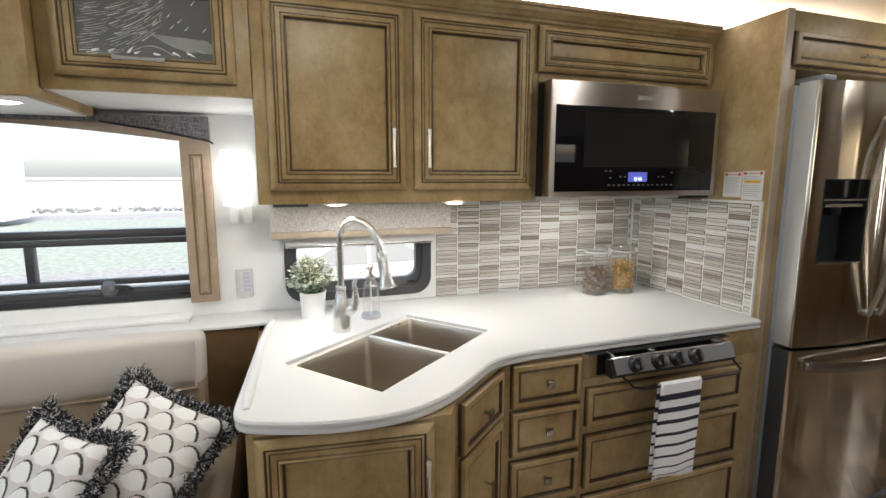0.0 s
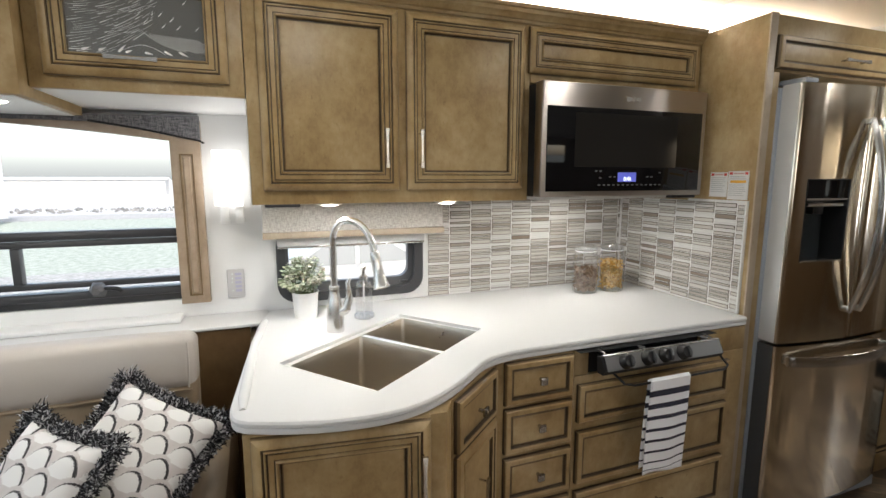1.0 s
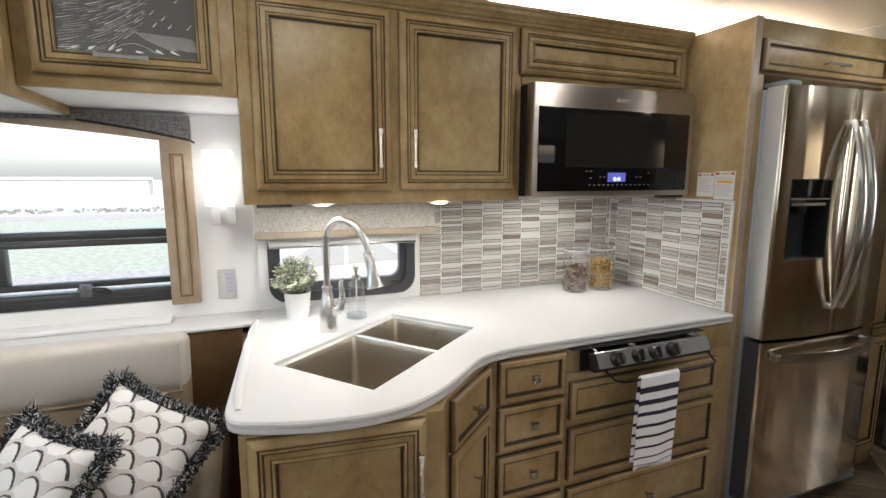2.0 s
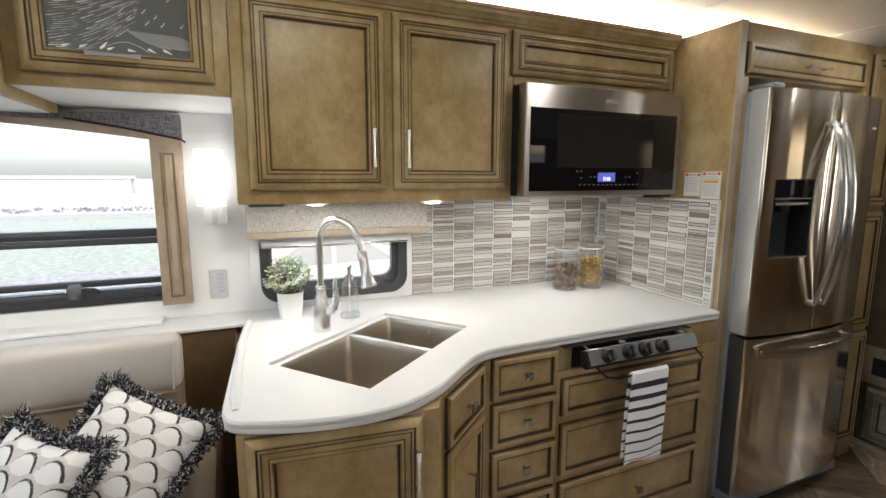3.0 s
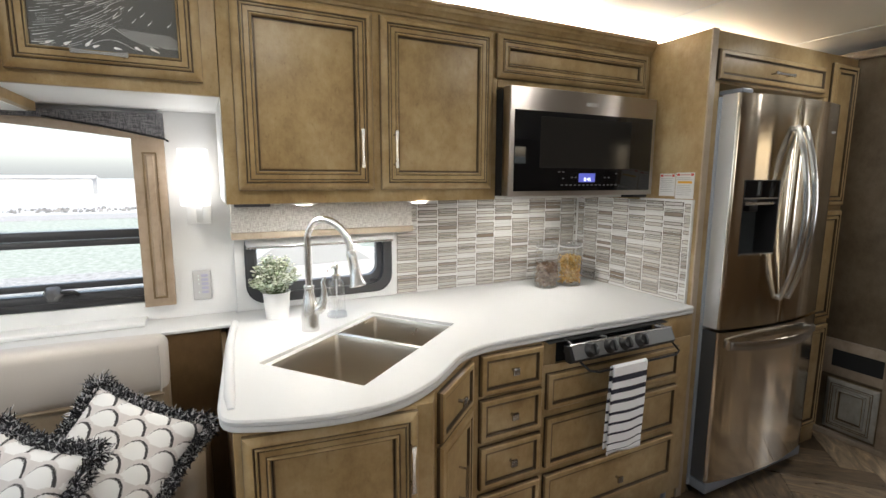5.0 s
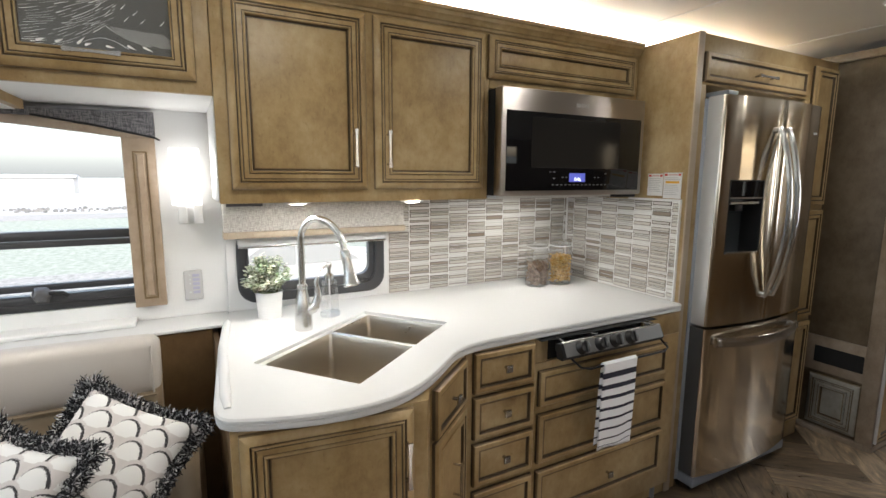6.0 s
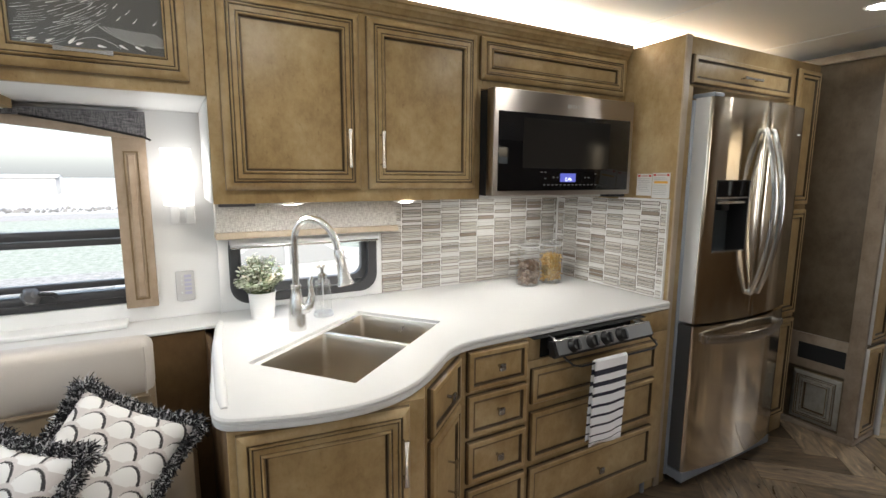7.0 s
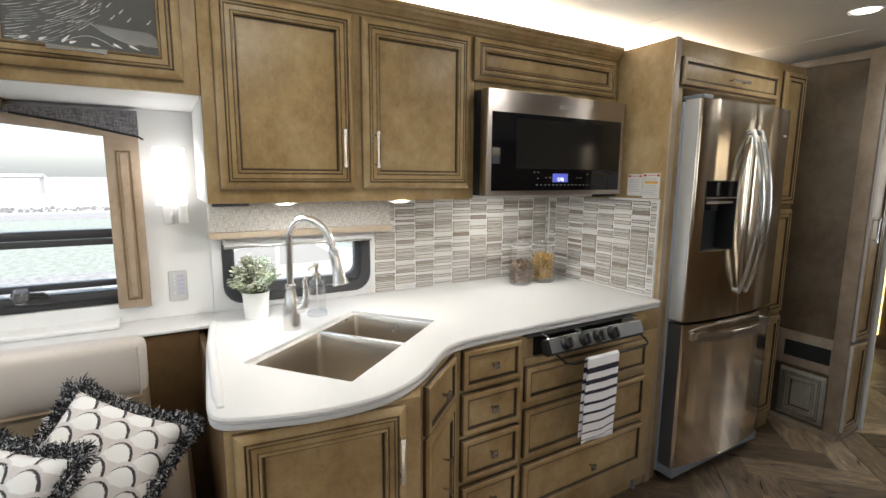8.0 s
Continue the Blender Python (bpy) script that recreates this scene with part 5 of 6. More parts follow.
def leaf(bm, at, d, up, length, width):
    side = d.cross(up).normalized()
    up2 = side.cross(d)
    rows = ((0.0, 0.12), (0.3, 0.85), (0.62, 1.0), (0.88, 0.55), (1.0, 0.08))
    prev = None
    for s, wd in rows:
        mid = at + d * (length * s) - up2 * (length * 0.25 * s * s)
        now = [bm.verts.new(mid - side * width * wd + up2 * 0.12 * width), bm.verts.new(mid), bm.verts.new(mid + side * width * wd + up2 * 0.12 * width)]
        if prev:
            bm.faces.new((prev[0], prev[1], now[1], now[0]))
            bm.faces.new((prev[1], prev[2], now[2], now[1]))
        prev = now


for k in range(120):
    ang = rng.random() * 2 * math.pi
    lean = rng.random() ** 0.7
    base = Vector((pc[0] + 0.03 * rng.uniform(-1, 1), pc[1] + 0.03 * rng.uniform(-1, 1), pc[2] + 0.07))
    reach = 0.022 + 0.076 * lean
    tip = Vector((pc[0] + math.cos(ang) * reach, pc[1] + math.sin(ang) * reach, pc[2] + 0.120 + 0.122 * (1 - 0.92 * lean ** 2.4) * rng.uniform(0.75, 1.0)))
    mid = (base + tip) / 2 + Vector((0, 0, 0.02))
    pts = [base * (1 - t) ** 2 + mid * 2 * t * (1 - t) + tip * t * t for t in (0, 0.25, 0.5, 0.75, 1)]
    tube(pts, 0.0011, 5, bm_stem)
    for j in range(15):
        t = 0.35 + 0.65 * j / 14
        at = base * (1 - t) ** 2 + mid * 2 * t * (1 - t) + tip * t * t
        a2 = rng.random() * 2 * math.pi
        d = Vector((math.cos(a2), math.sin(a2), rng.uniform(-0.1, 0.9))).normalized()
        leaf(bm_leaf, at, d, Vector((0, 0, 1)), rng.uniform(0.010, 0.019), rng.uniform(0.005, 0.0085))
part("stems", bm_stem, mat("stem_green", (0.14, 0.17, 0.08), 0.7), pot_plant)
part("foliage", bm_leaf, LEAF, pot_plant)

# ---- jars ----
PASTA = mat("dry_pasta", (0.72, 0.48, 0.16), 0.5)
gi = PASTA.node_tree.nodes.new("ShaderNodeNewGeometry")
ln(PASTA, ramp(PASTA, gi.outputs["Random Per Island"], [(0.0, (0.10, 0.05, 0.02)), (0.12, (0.64, 0.30, 0.04)), (0.5, (0.86, 0.54, 0.12)), (1.0, (0.92, 0.76, 0.42))]), bsdf(PASTA).inputs["Base Color"])
NUTS = mat("dried_bark", (0.22, 0.13, 0.08), 0.7)
gi = NUTS.node_tree.nodes.new("ShaderNodeNewGeometry")
ln(NUTS, ramp(NUTS, gi.outputs["Random Per Island"], [(0.0, (0.16, 0.10, 0.065)), (0.5, (0.28, 0.19, 0.13)), (1.0, (0.42, 0.31, 0.24))]), bsdf(NUTS).inputs["Base Color"])


def jar(x, y, filling, fill_h, label, seed):
    t = thing("storage_jar", label, "jar", pose(x, y, 0.9), "jars on the worktop")
    prof = [(0, 0.0005), (0.050, 0.0005), (0.056, 0.006), (0.0575, 0.02), (0.0575, 0.160), (0.054, 0.176), (0.047, 0.186), (0.0465, 0.194)]
    part("glass", lathe(prof, segs=36), JAR_GLASS, t, "clear glass body", local=True)
    part("lid", lathe([(0, 0.1985), (0.049, 0.1985), (0.0515, 0.202), (0.0515, 0.214), (0.047, 0.222), (0.02, 0.226), (0, 0.227)], segs=36), LID_GLASS, t, "clear glass lid", local=True)
    part("seal", lathe([(0.046, 0.1942), (0.0505, 0.1942), (0.0505, 0.1983), (0.046, 0.1983), (0.046, 0.1942)], segs=36), WHITE_PANEL, t, local=True)
    part("clasp", tube([(0.050, 0.012, 0.176), (0.058, 0.012, 0.19), (0.056, 0.0, 0.214), (0.058, -0.012, 0.19), (0.050, -0.012, 0.176)], 0.0015, 6), CHROME, t, local=True)
    rng = random.Random(seed)
    bm = bmesh.new()
    for k in range(420):
        r, a = 0.050 * math.sqrt(rng.random()), rng.random() * 2 * math.pi
        z = 0.016 + (fill_h - 0.016) * (k / 420)
        m = Matrix.Translation((r * math.cos(a), r * math.sin(a), z)) @ Euler((rng.random() * 6, rng.random() * 6, rng.random() * 6)).to_matrix().to_4x4()
        if filling is PASTA:
            n = 7
            prev = None
            for i in range(n):
                s = i / (n - 1) - 0.5
                tw = i * 0.9
                p0 = m @ Vector((math.cos(tw) * 0.0045, math.sin(tw) * 0.0045, s * 0.022))
                p1 = m @ Vector((-math.cos(tw) * 0.0045, -math.sin(tw) * 0.0045, s * 0.022))
                now = (bm.verts.new(p0), bm.verts.new(p1))
                if prev:
                    bm.faces.new((prev[0], prev[1], now[1], now[0]))
                prev = now
        else:
            sx, sy, sz = rng.uniform(0.005, 0.009), rng.uniform(0.0015, 0.003), rng.uniform(0.008, 0.016)
            made = bmesh.ops.create_icosphere(bm, subdivisions=1, radius=1, matrix=m @ Matrix.Diagonal((sx, sy, sz, 1)))
    part("contents", bm, filling, t, "twisted dry pasta" if filling is PASTA else "brown dried pieces", local=True)
    return t


jar(1.507, 2.281, NUTS, 0.118, "clear glass jar part-filled with brown dried pieces", 2)
jar(1.647, 2.270, PASTA, 0.150, "clear glass jar filled with orange twisted pasta", 3)

# ---- dish towel ----
TOWEL = mat("striped_towel", (0.78, 0.78, 0.77), 0.9)
sep = nd(TOWEL, "ShaderNodeSeparateXYZ")
tc = TOWEL.node_tree.nodes.new("ShaderNodeTexCoord")
ln(TOWEL, tc.outputs["Object"], sep.inputs[0])
band = span(TOWEL, sep.outputs["Z"], -0.345, 0.0, 0.0, 1.0)
cr = TOWEL.node_tree.nodes.new("ShaderNodeValToRGB")
cr.color_ramp.interpolation = "CONSTANT"
els = cr.color_ramp.elements
WHITE_T, NAVY = (0.89, 0.89, 0.90, 1), (0.028, 0.028, 0.045, 1)
els[0].position, els[0].color = 0.0, WHITE_T
els[1].position, els[1].color = 0.055, NAVY
for pos, col in ((0.065, WHITE_T), (0.13, NAVY), (0.148, WHITE_T), (0.235, NAVY), (0.258, WHITE_T), (0.345, NAVY), (0.373, WHITE_T), (0.455, NAVY), (0.487, WHITE_T),
                 (0.575, NAVY), (0.617, WHITE_T), (0.690, NAVY), (0.742, WHITE_T), (0.815, NAVY), (0.876, WHITE_T)):
    e = els.new(pos)
    e.color = col
ln(TOWEL, band, cr.inputs["Fac"])
ln(TOWEL, cr.outputs["Color"], bsdf(TOWEL).inputs["Base Color"])
_v = coords(TOWEL)
bump(TOWEL, noise_tex(TOWEL, coords(TOWEL, (1, 1, 1)), 700, 2), 0.5, 0.001)
TX0, TX1 = 1.260, 1.426


def towel_strip(y_face, z_top, z_bot, wob, thick, bm, flip):
    nx, nz = 14, 30
    grid = []
    for j in range(nz + 1):
        row = []
        v = j / nz
        z = z_top + (z_bot - z_top) * v
        for i in range(nx + 1):
            u = i / nx
            x = TX0 + (TX1 - TX0) * u - 0.004 * v + 0.012 * v * v * (u - 0.3)
            y = y_face + wob * (math.sin(u * 7 + 1) * v * 0.8 + math.sin(u * 3.2 + v * 5) * v * 0.6) + 0.012 * v * flip
            row.append(bm.verts.new((x, y, z + 0.006 * (1 - u) * 0.8 * v + 0.006 * math.sin(u * 5) * v)))
        grid.append(row)
    return grid


bm = bmesh.new()
fr = towel_strip(1.585, 0.777, 0.443, 0.006, 0, bm, 0.4)
bk = towel_strip(1.599, 0.777, 0.455, 0.005, 0, bm, 0.8)
top = []
for i in range(15):
    x = fr[0][i].co.x
    top.append(bm.verts.new((x, 1.592, 0.784)))
for g in (fr, bk):
    for j in range(30):
        for i in range(14):
            bm.faces.new((g[j][i], g[j][i + 1], g[j + 1][i + 1], g[j + 1][i]))
for i in range(14):
    bm.faces.new((fr[0][i], fr[0][i + 1], top[i + 1], top[i]))
    bm.faces.new((bk[0][i], bk[0][i + 1], top[i + 1], top[i]))
towel = thing("dish_towel", "white cotton dish towel with navy stripes hung over the cooktop rail", "towel", pose(1.354, 1.592, 0.786))
cloth = part("cloth", bm, TOWEL, towel)
sol = cloth.modifiers.new("thickness", "SOLIDIFY")
sol.thickness, sol.offset = 0.004, 0.0

# ---- stickers ----
PAPER = plaster("label_paper", (0.72, 0.71, 0.70), 30, 0.02)
INK = mat("label_ink", (0.42, 0.42, 0.42), 0.7)
HEAD_INK = mat("label_head", (0.55, 0.33, 0.31), 0.7)
RED = mat("label_red", (0.55, 0.06, 0.05), 0.6)
ORANGE = mat("label_orange", (0.75, 0.38, 0.03), 0.6)
for y0, y1, z0, z1, orange in ((1.936, 1.857, 1.357, 1.455, False), (1.853, 1.766, 1.348, 1.459, True)):
    t = thing("warning_label", "white safety label with a red header" + (" and an orange bar" if orange else ""), "label", pose(1.851, (y0 + y1) / 2, z0), "safety labels")
    part("sheet", box(1.8490, 1.8515, y1, y0, z0, z1), PAPER, t)
    for ya, yb in ((y1 + 0.004, y1 + 0.016), (y0 - 0.018, y0 - 0.004)):
        part("header_bar", box(1.8484, 1.8489, ya, yb, z1 - 0.014, z1 - 0.004), RED, t)
    part("header_line", box(1.8485, 1.8489, y1 + 0.020, y0 - 0.022, z1 - 0.012, z1 - 0.007), HEAD_INK, t)
    if orange:
        part("orange_bar", box(1.8484, 1.8489, y1 + 0.010, y0 - 0.010, z1 - 0.046, z1 - 0.036), ORANGE, t)
    rows = [z1 - 0.022 - 0.008 * k for k in range(int((z1 - z0 - 0.03) / 0.008))]
    rng = random.Random(int(z0 * 1e4))
    for z in rows:
        if orange and z1 - 0.052 < z < z1 - 0.031:
            continue
        part("text_bar", box(1.8486, 1.8489, y1 + 0.006 + 0.02 * rng.random(), y0 - 0.006, z - 0.0012, z + 0.0012), INK, t)

# ---- writing and marks on the appliances ----


def writing(text, size, at, material, parent, name, label=""):
    cu = bpy.data.curves.new(name, "FONT")
    cu.body, cu.size, cu.align_x, cu.align_y, cu.extrude = text, size, "CENTER", "CENTER", 0.0002
    tmp = new(name, cu)
    me = bpy.data.meshes.new_from_object(tmp)
    bpy.data.objects.remove(tmp)
    bm = bmesh.new()
    bm.from_mesh(me)
    bpy.data.meshes.remove(me)
    bm.transform(at)
    return part(name, bm, material, parent, label)


writing("0:46", 0.021, pose(1.409, 1.9198, 1.4285, 90, 0, 0), DIGITS, mw, "digits", "white glowing digits")
MARK = mat("mark_grey", (0.42, 0.41, 0.40), 0.4, 0.6)
for k, (x, w, h) in enumerate(((1.392, 0.016, 0.016), (1.408, 0.010, 0.012), (1.421, 0.010, 0.017), (1.434, 0.012, 0.012), (1.449, 0.008, 0.016))):
    part("emblem", box(x, x + w, 1.9238, 1.9252, 1.722 - h / 2, 1.722 + h / 2, 0.0005, 1), MARK, mw)
PRINT = mat("print_grey", (0.09, 0.09, 0.095), 0.5)
for k in range(14):
    part("key_mark", box(1.275 + 0.022 * k, 1.286 + 0.022 * k, 1.9208, 1.9214, 1.404, 1.409), PRINT, mw)
for k, (x, z) in enumerate(((1.26, 1.455), (1.28, 1.455), (1.28, 1.43), (1.325, 1.434), (1.345, 1.434), (1.50, 1.434), (1.52, 1.434), (1.56, 1.45))):
    part("key_mark", box(x, x + 0.010, 1.9208, 1.9214, z, z + 0.005), PRINT, mw)
part("emblem", box(2.600, 2.632, 1.645, 1.652, 1.640, 1.650, 0.001, 1), MARK, right_door)

# ---- etched lines on the display cabinet's glass ----
ETCH_LINE = mat("etched_line", (0.90, 0.89, 0.86), 0.4)
bm = bmesh.new()
rng = random.Random(21)


def ribbon(pts, w0, w1, drop=False):
    """A flat stroke; a drop swells after its start and tapers to its end."""
    prev = None
    n = len(pts) - 1
    for i, (x, z) in enumerate(pts):
        a, b = pts[max(i - 1, 0)], pts[min(i + 1, n)]
        d = Vector((b[0] - a[0], b[1] - a[1])).normalized()
        w = w0 * math.sin(math.pi * min(1.0, 0.12 + (i / n) ** 0.55 * 0.88)) + 0.0002 if drop else w0 + (w1 - w0) * i / n
        now = (bm.verts.new((x - d.y * w, 2.0164, z + d.x * w)), bm.verts.new((x + d.y * w, 2.0164, z - d.x * w)))
        if prev:
            bm.faces.new((prev[0], prev[1], now[1], now[0]))
        prev = now


def inside(pts):
    return [p for p in pts if -0.353 < p[0] < -0.022 and 1.754 < p[1] < 1.916]


for k in range(24):
    z0 = 1.735 + 0.0062 * k
    t = rng.uniform(0.0, 0.12)
    while t < 0.98:
        stop = min(1.0, t + rng.uniform(0.05, 0.3))
        pts = []
        for i in range(9):
            s = t + (stop - t) * i / 8
            pts.append((-0.356 + 0.20 * s + 0.0016 * k * s, z0 + 0.022 * s + 0.070 * s ** 1.9 + 0.0025 * math.sin(s * 8 + k * 0.7)))
        pts = inside(pts)
        if len(pts) > 2:
            ribbon(pts, rng.choice((0.0002, 0.0003, 0.0004, 0.0004, 0.0009)), 0.0002)
        t = stop + rng.uniform(0.02, 0.22)
hill = [(-0.235 + 0.11 * i / 14, 1.762 + 0.022 * math.sin(math.pi * i / 14)) for i in range(15)]
ribbon(hill, 0.0003, 0.0005)
for k in range(9):
    x, z = rng.uniform(-0.22, -0.04), rng.uniform(1.83, 1.905)
    ribbon([(x, z), (x + 0.006, z + 0.006), (x + 0.011, z + 0.013)], 0.0010, 0.0003)
for k in range(13):
    n = 18
    xs = -0.172 + 0.0105 * k
    stop = rng.uniform(0.7, 1.0)
    pts = [(xs + 0.10 * t, 1.815 - 0.0004 * k - 0.075 * t + 0.034 * t * t) for t in (stop * i / n for i in range(n + 1))]
    pts = inside(pts)
    if len(pts) > 2:
        ribbon(pts, 0.0006, 0.0003)
for x, length, rise in ((-0.322, 0.020, 0.35), (-0.284, 0.018, 0.5), (-0.238, 0.018, 1.1), (-0.222, 0.016, 0.4), (-0.176, 0.020, -0.15), (-0.128, 0.020, -0.5), (-0.092, 0.024, -0.45)):
    n = 8
    z = 1.7615 if rise > 0 else 1.7615 - rise * length
    pts = [(x + length * i / n, z + rise * length * i / n) for i in range(n + 1)]
    ribbon(pts, 0.0030, 0, drop=True)
bm.transform(pose(0, 0, 0.009))
tagged(part("etching", bm, ETCH_LINE, gdoor, "silver etched lines"), kind="stuff")

# ---- pillows ----
PRINTED = mat("scallop_print", (0.7, 0.68, 0.65), 0.85)


def scallops(m):
    tc = m.node_tree.nodes.new("ShaderNodeTexCoord")
    sep = nd(m, "ShaderNodeSeparateXYZ")
    ln(m, tc.outputs["Object"], sep.inputs[0])
    wob = noise_tex(m, coords(m), 420, 2)
    W, H = 0.072, 0.047
    u = calc(m, "DIVIDE", sep.outputs["X"], W)
    v = calc(m, "DIVIDE", sep.outputs["Y"], H)
    row = calc(m, "FLOOR", v)

    def dome(k):
        r = calc(m, "SUBTRACT", row, k)
        off = calc(m, "MULTIPLY", calc(m, "FLOORED_MODULO", r, 2.0), 0.5)
        du = calc(m, "SUBTRACT", calc(m, "FLOORED_MODULO", calc(m, "ADD", u, off), 1.0), 0.5)
        dv = calc(m, "MULTIPLY", calc(m, "SUBTRACT", v, r), 0.46)
        d = calc(m, "SQRT", calc(m, "ADD", calc(m, "MULTIPLY", du, du), calc(m, "MULTIPLY", dv, dv)))
        d = calc(m, "ADD", d, calc(m, "MULTIPLY", calc(m, "SUBTRACT", wob, 0.5), 0.11))
        return d, du
    colour = (0.56, 0.525, 0.51)
    for k in (0.0, 1.0):
        d, du = dome(k)
        ins = calc(m, "LESS_THAN", d, 0.56)
        white = calc(m, "LESS_THAN", d, 0.45)
        arc = calc(m, "MULTIPLY", calc(m, "MULTIPLY", calc(m, "GREATER_THAN", d, 0.425), calc(m, "LESS_THAN", d, calc(m, "ADD", 0.470, calc(m, "MULTIPLY", du, 0.09)))), calc(m, "GREATER_THAN", du, -0.38))
        face = mix(m, white, (0.58, 0.545, 0.53), (0.73, 0.725, 0.71))
        face = mix(m, arc, face, (0.035, 0.033, 0.035))
        colour = mix(m, ins, colour, face)
    return colour


ln(PRINTED, scallops(PRINTED), bsdf(PRINTED).inputs["Base Color"])
bump(PRINTED, noise_tex(PRINTED, coords(PRINTED), 420, 3), 0.4, 0.001)
FRINGE = mat("fringe_yarn", (0.05, 0.05, 0.055), 0.85)
gi = FRINGE.node_tree.nodes.new("ShaderNodeNewGeometry")
ln(FRINGE, ramp(FRINGE, gi.outputs["Random Per Island"], [(0.0, (0.008, 0.008, 0.010)), (0.62, (0.012, 0.012, 0.016)), (0.68, (0.04, 0.04, 0.046)), (0.78, (0.30, 0.30, 0.32)), (1.0, (0.74, 0.73, 0.73))]), bsdf(FRINGE).inputs["Base Color"])


def pillow(at, size, label, seed):
    rng = random.Random(seed)
    t = thing("throw_pillow", label, "pillow", at, "throw pillows on the sofa")
    n = 26
    h = size / 2

    def spot(u, v, side):
        pinch = 1 - 0.13 * (1 - v * v) * abs(u) ** 2
        pinch2 = 1 - 0.13 * (1 - u * u) * abs(v) ** 2
        loft_ = 0.048 * max(0.0, (1 - u ** 4) * (1 - v ** 4)) ** 0.62
        wr = 0.0025 * noise.noise(Vector((u * 3 + seed, v * 3, side)))
        return Vector((u * h * pinch, v * h * pinch2, side * (loft_ + wr * (1 - max(abs(u), abs(v))))))
    bm = bmesh.new()
    for side in (1, -1):
        g = [[bm.verts.new(spot(-1 + 2 * i / n, -1 + 2 * j / n, side)) for i in range(n + 1)] for j in range(n + 1)]
        for j in range(n):
            for i in range(n):
                bm.faces.new((g[j][i], g[j][i + 1], g[j + 1][i + 1], g[j + 1][i]))
    bmesh.ops.remove_doubles(bm, verts=bm.verts, dist=0.0004)
    part("cover", bm, PRINTED, t, local=True)
    bm = bmesh.new()
    for k in range(14000):
        s = rng.random() * 4
        e, f = int(s), (s % 1) * 2 - 1
        u, v = ((f, 1), (1, -f), (-f, -1), (-1, f))[e]
        p = spot(u, v, 1)
        out = Vector(((0, 1), (1, 0), (0, -1), (-1, 0))[e] + (0,))
        corner = Vector((u, v, 0)).normalized()
        d = (out * 0.55 + corner * 0.45 + Vector((rng.gauss(0, 0.6), rng.gauss(0, 0.6), rng.gauss(0.25, 0.8)))).normalized()
        ln_ = rng.uniform(0.005, 0.009) * (1 + 0.75 * (abs(u) * abs(v)) ** 6)
        p = p + out * rng.uniform(-0.008, 0.020) + Vector((rng.gauss(0, 0.003), rng.gauss(0, 0.003), rng.uniform(-0.012, 0.014)))
        side = d.cross(Vector((rng.random(), rng.random(), rng.random()))).normalized()
        w = rng.uniform(0.0013, 0.0021)
        bend = Vector((rng.gauss(0, 0.5), rng.gauss(0, 0.5), rng.gauss(-0.2, 0.6))) * ln_ * 1.1
        up = d.cross(side)
        prev = None
        for q, ww in ((0, 1.0), (0.5, 1.1), (1.0, 0.7)):
            c = p + d * ln_ * q + bend * q * q
            now = [bm.verts.new(c + (side * math.cos(a) + up * math.sin(a)) * w * ww) for a in (0, 2.1, 4.2)]
            if prev:
                for i in range(3):
                    bm.faces.new((prev[i], prev[(i + 1) % 3], now[(i + 1) % 3], now[i]))
            prev = now
        bm.faces.new(prev)
    part("fringe", bm, FRINGE, t, "shaggy black and white yarn fringe", local=True)
    return t


pillow(pose(-0.224, 1.778, 0.731, 36.8, 23.3, -23.5), 0.312, "white scallop-print pillow with shaggy black fringe against the sofa back", 1)
pillow(pose(-0.404, 1.68, 0.730, 50.8, 5.9, -39.2), 0.275, "white scallop-print pillow with shaggy black fringe leaning on another", 2)

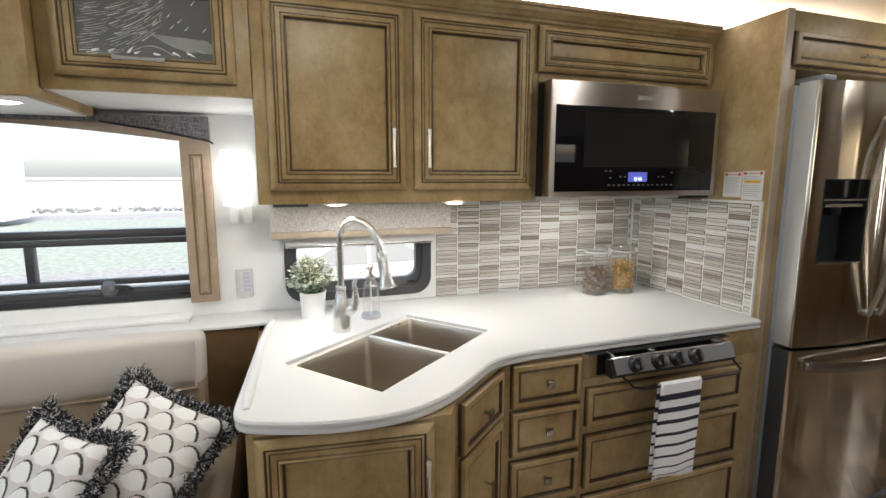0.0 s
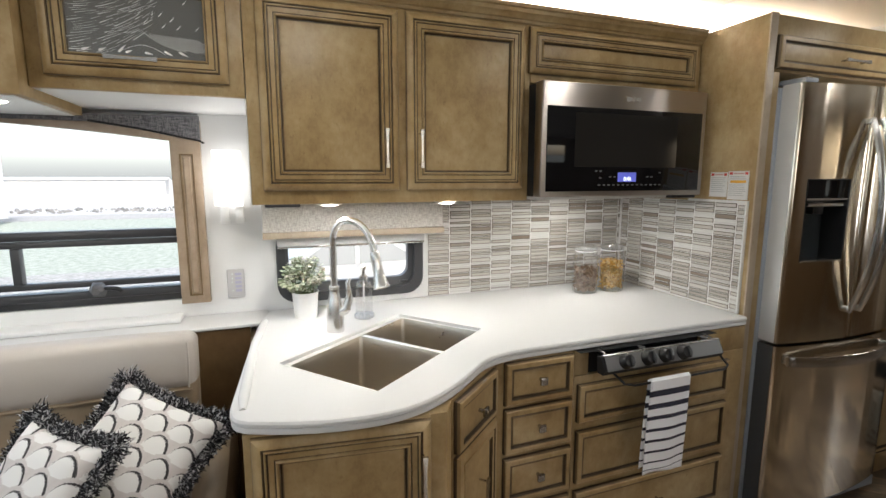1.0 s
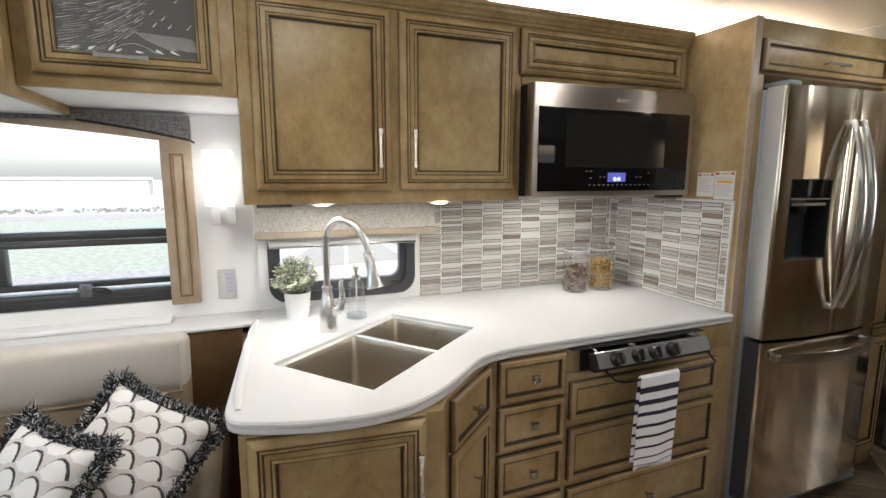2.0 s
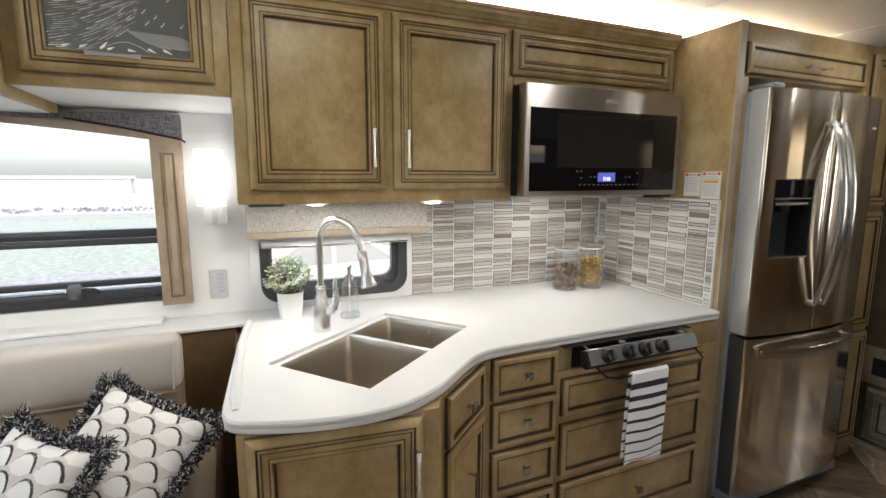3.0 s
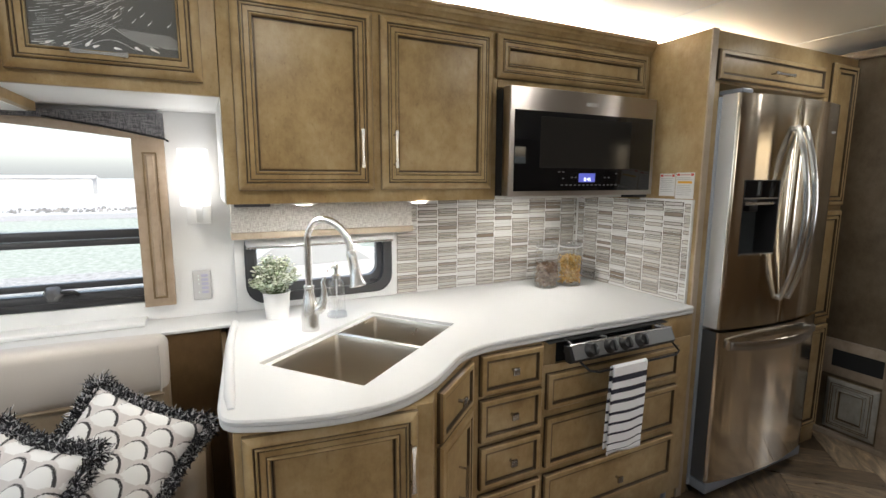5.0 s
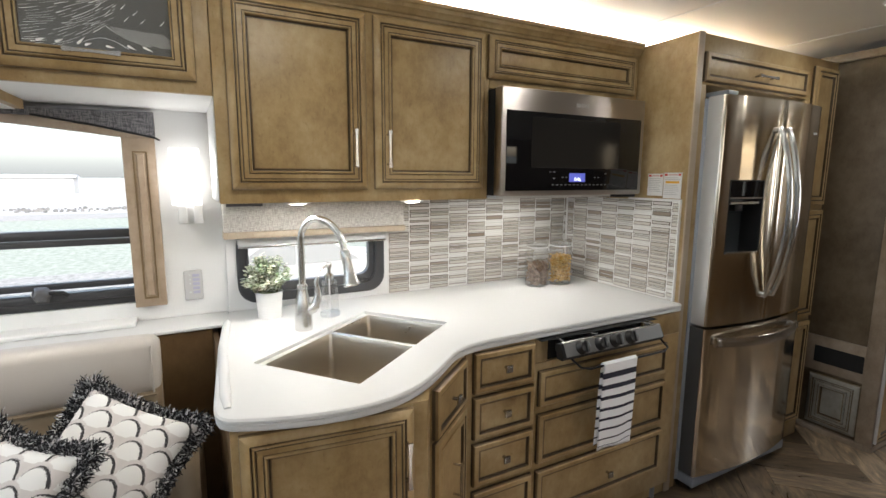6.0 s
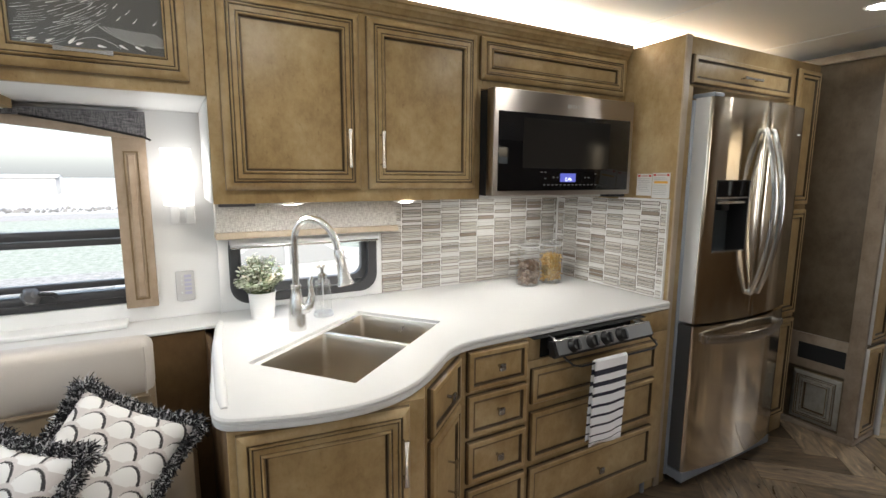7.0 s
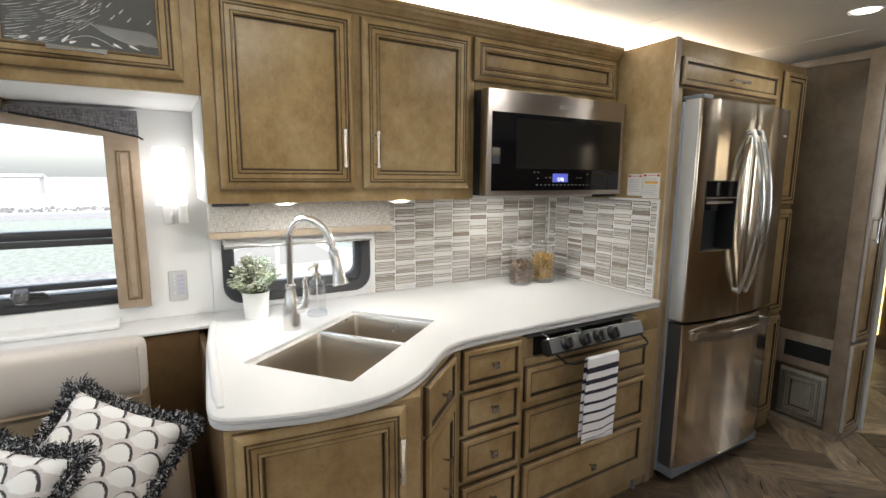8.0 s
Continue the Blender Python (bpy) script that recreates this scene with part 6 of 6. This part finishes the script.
# ---- floor planks ----
def plank_mat(name, source, output):
    m = mat(name, (0.1, 0.075, 0.055), 0.32)
    pick = m.node_tree.nodes.new(source).outputs[output]
    tone = ramp(m, pick, [(0.0, (0.060, 0.042, 0.027)), (0.5, (0.145, 0.108, 0.074)), (1.0, (0.29, 0.225, 0.16))])
    vec = coords(m, (1.5, 6.5, 1))
    shift = nd(m, "ShaderNodeVectorMath")
    shift.operation = "SCALE"
    ln(m, pick, shift.inputs["Scale"])
    shift.inputs[0].default_value = (17.0, 31.0, 5.0)
    moved = m.node_tree.nodes.new("ShaderNodeVectorMath")
    ln(m, vec, moved.inputs[0])
    ln(m, shift.outputs[0], moved.inputs[1])
    veins = nd(m, "ShaderNodeTexNoise", Scale=3.2, Detail=7.0, Roughness=0.62, Distortion=1.6)
    ln(m, moved.outputs[0], veins.inputs["Vector"])
    tone = mix(m, 1.0, tone, ramp(m, veins.outputs["Fac"], [(0.30, (0.38, 0.36, 0.33)), (0.47, (0.90, 0.90, 0.88)), (0.60, (1.45, 1.40, 1.28)), (0.70, (2.3, 2.15, 1.85))]), "MULTIPLY")
    ln(m, tone, bsdf(m).inputs["Base Color"])
    ln(m, span(m, veins.outputs["Fac"], 0.3, 0.7, 0.26, 0.42), bsdf(m).inputs["Roughness"])
    bump(m, veins.outputs["Fac"], 0.15, 0.001)
    return m


PLANK = plank_mat("walnut_plank", "ShaderNodeObjectInfo", "Random")
PLANK_FAR = plank_mat("walnut_planks", "ShaderNodeNewGeometry", "Random Per Island")
PL, PW = 0.60, 0.15
bm = moulded(PL - 0.0025, PW - 0.0025, [(0.0, -0.003, 0), (0.0012, -0.004, 0)])
bm.transform(pose(0, 0, 0, -90, 0, 0))
bmesh.ops.recalc_face_normals(bm, faces=bm.faces)
plank_mesh = bpy.data.meshes.new("plank")
bm.to_mesh(plank_mesh)
bm.free()
plank_mesh.materials.append(PLANK)
turn45 = pose(2.9, 1.0, 0, 0, 0, 45)
joined = bmesh.new()
count = 0
for a in range(-34, 35):
    for b in range(-14, 15):
        bx0, by0 = a * PW + b * PL, a * PW - b * PL
        for kind in (0, 1):
            m = turn45 @ (pose(bx0, by0, -0.004) if kind == 0 else pose(bx0 + PW, by0 + PW, -0.004, 0, 0, 90))
            c = m @ Vector((PL / 2, PW / 2, 0))
            if not (-3.25 < c.x < 5.4 and -1.4 < c.y < 2.7):
                continue
            if 1.3 < c.x < 4.6 and 0.4 < c.y < 2.0:
                ob = new("plank", plank_mesh)
                ob.parent = floor
                ob.matrix_local = m
                count += 1
            else:
                q = joined.verts[:]
                joined.from_mesh(plank_mesh)
                bmesh.ops.transform(joined, matrix=m, verts=joined.verts[len(q):])
for point, way in (((-2.999, 0, 0), (-1, 0, 0)), ((5.199, 0, 0), (1, 0, 0)), ((0, -1.119, 0), (0, -1, 0)), ((0, 2.489, 0), (0, 1, 0))):
    bmesh.ops.bisect_plane(joined, geom=joined.verts[:] + joined.edges[:] + joined.faces[:], plane_co=point, plane_no=way, clear_outer=True)
me = bpy.data.meshes.new("planks")
joined.to_mesh(me)
joined.free()
me.materials.append(PLANK_FAR)
far = new("planks", me)
far.parent = floor
tagged(far, kind="stuff")
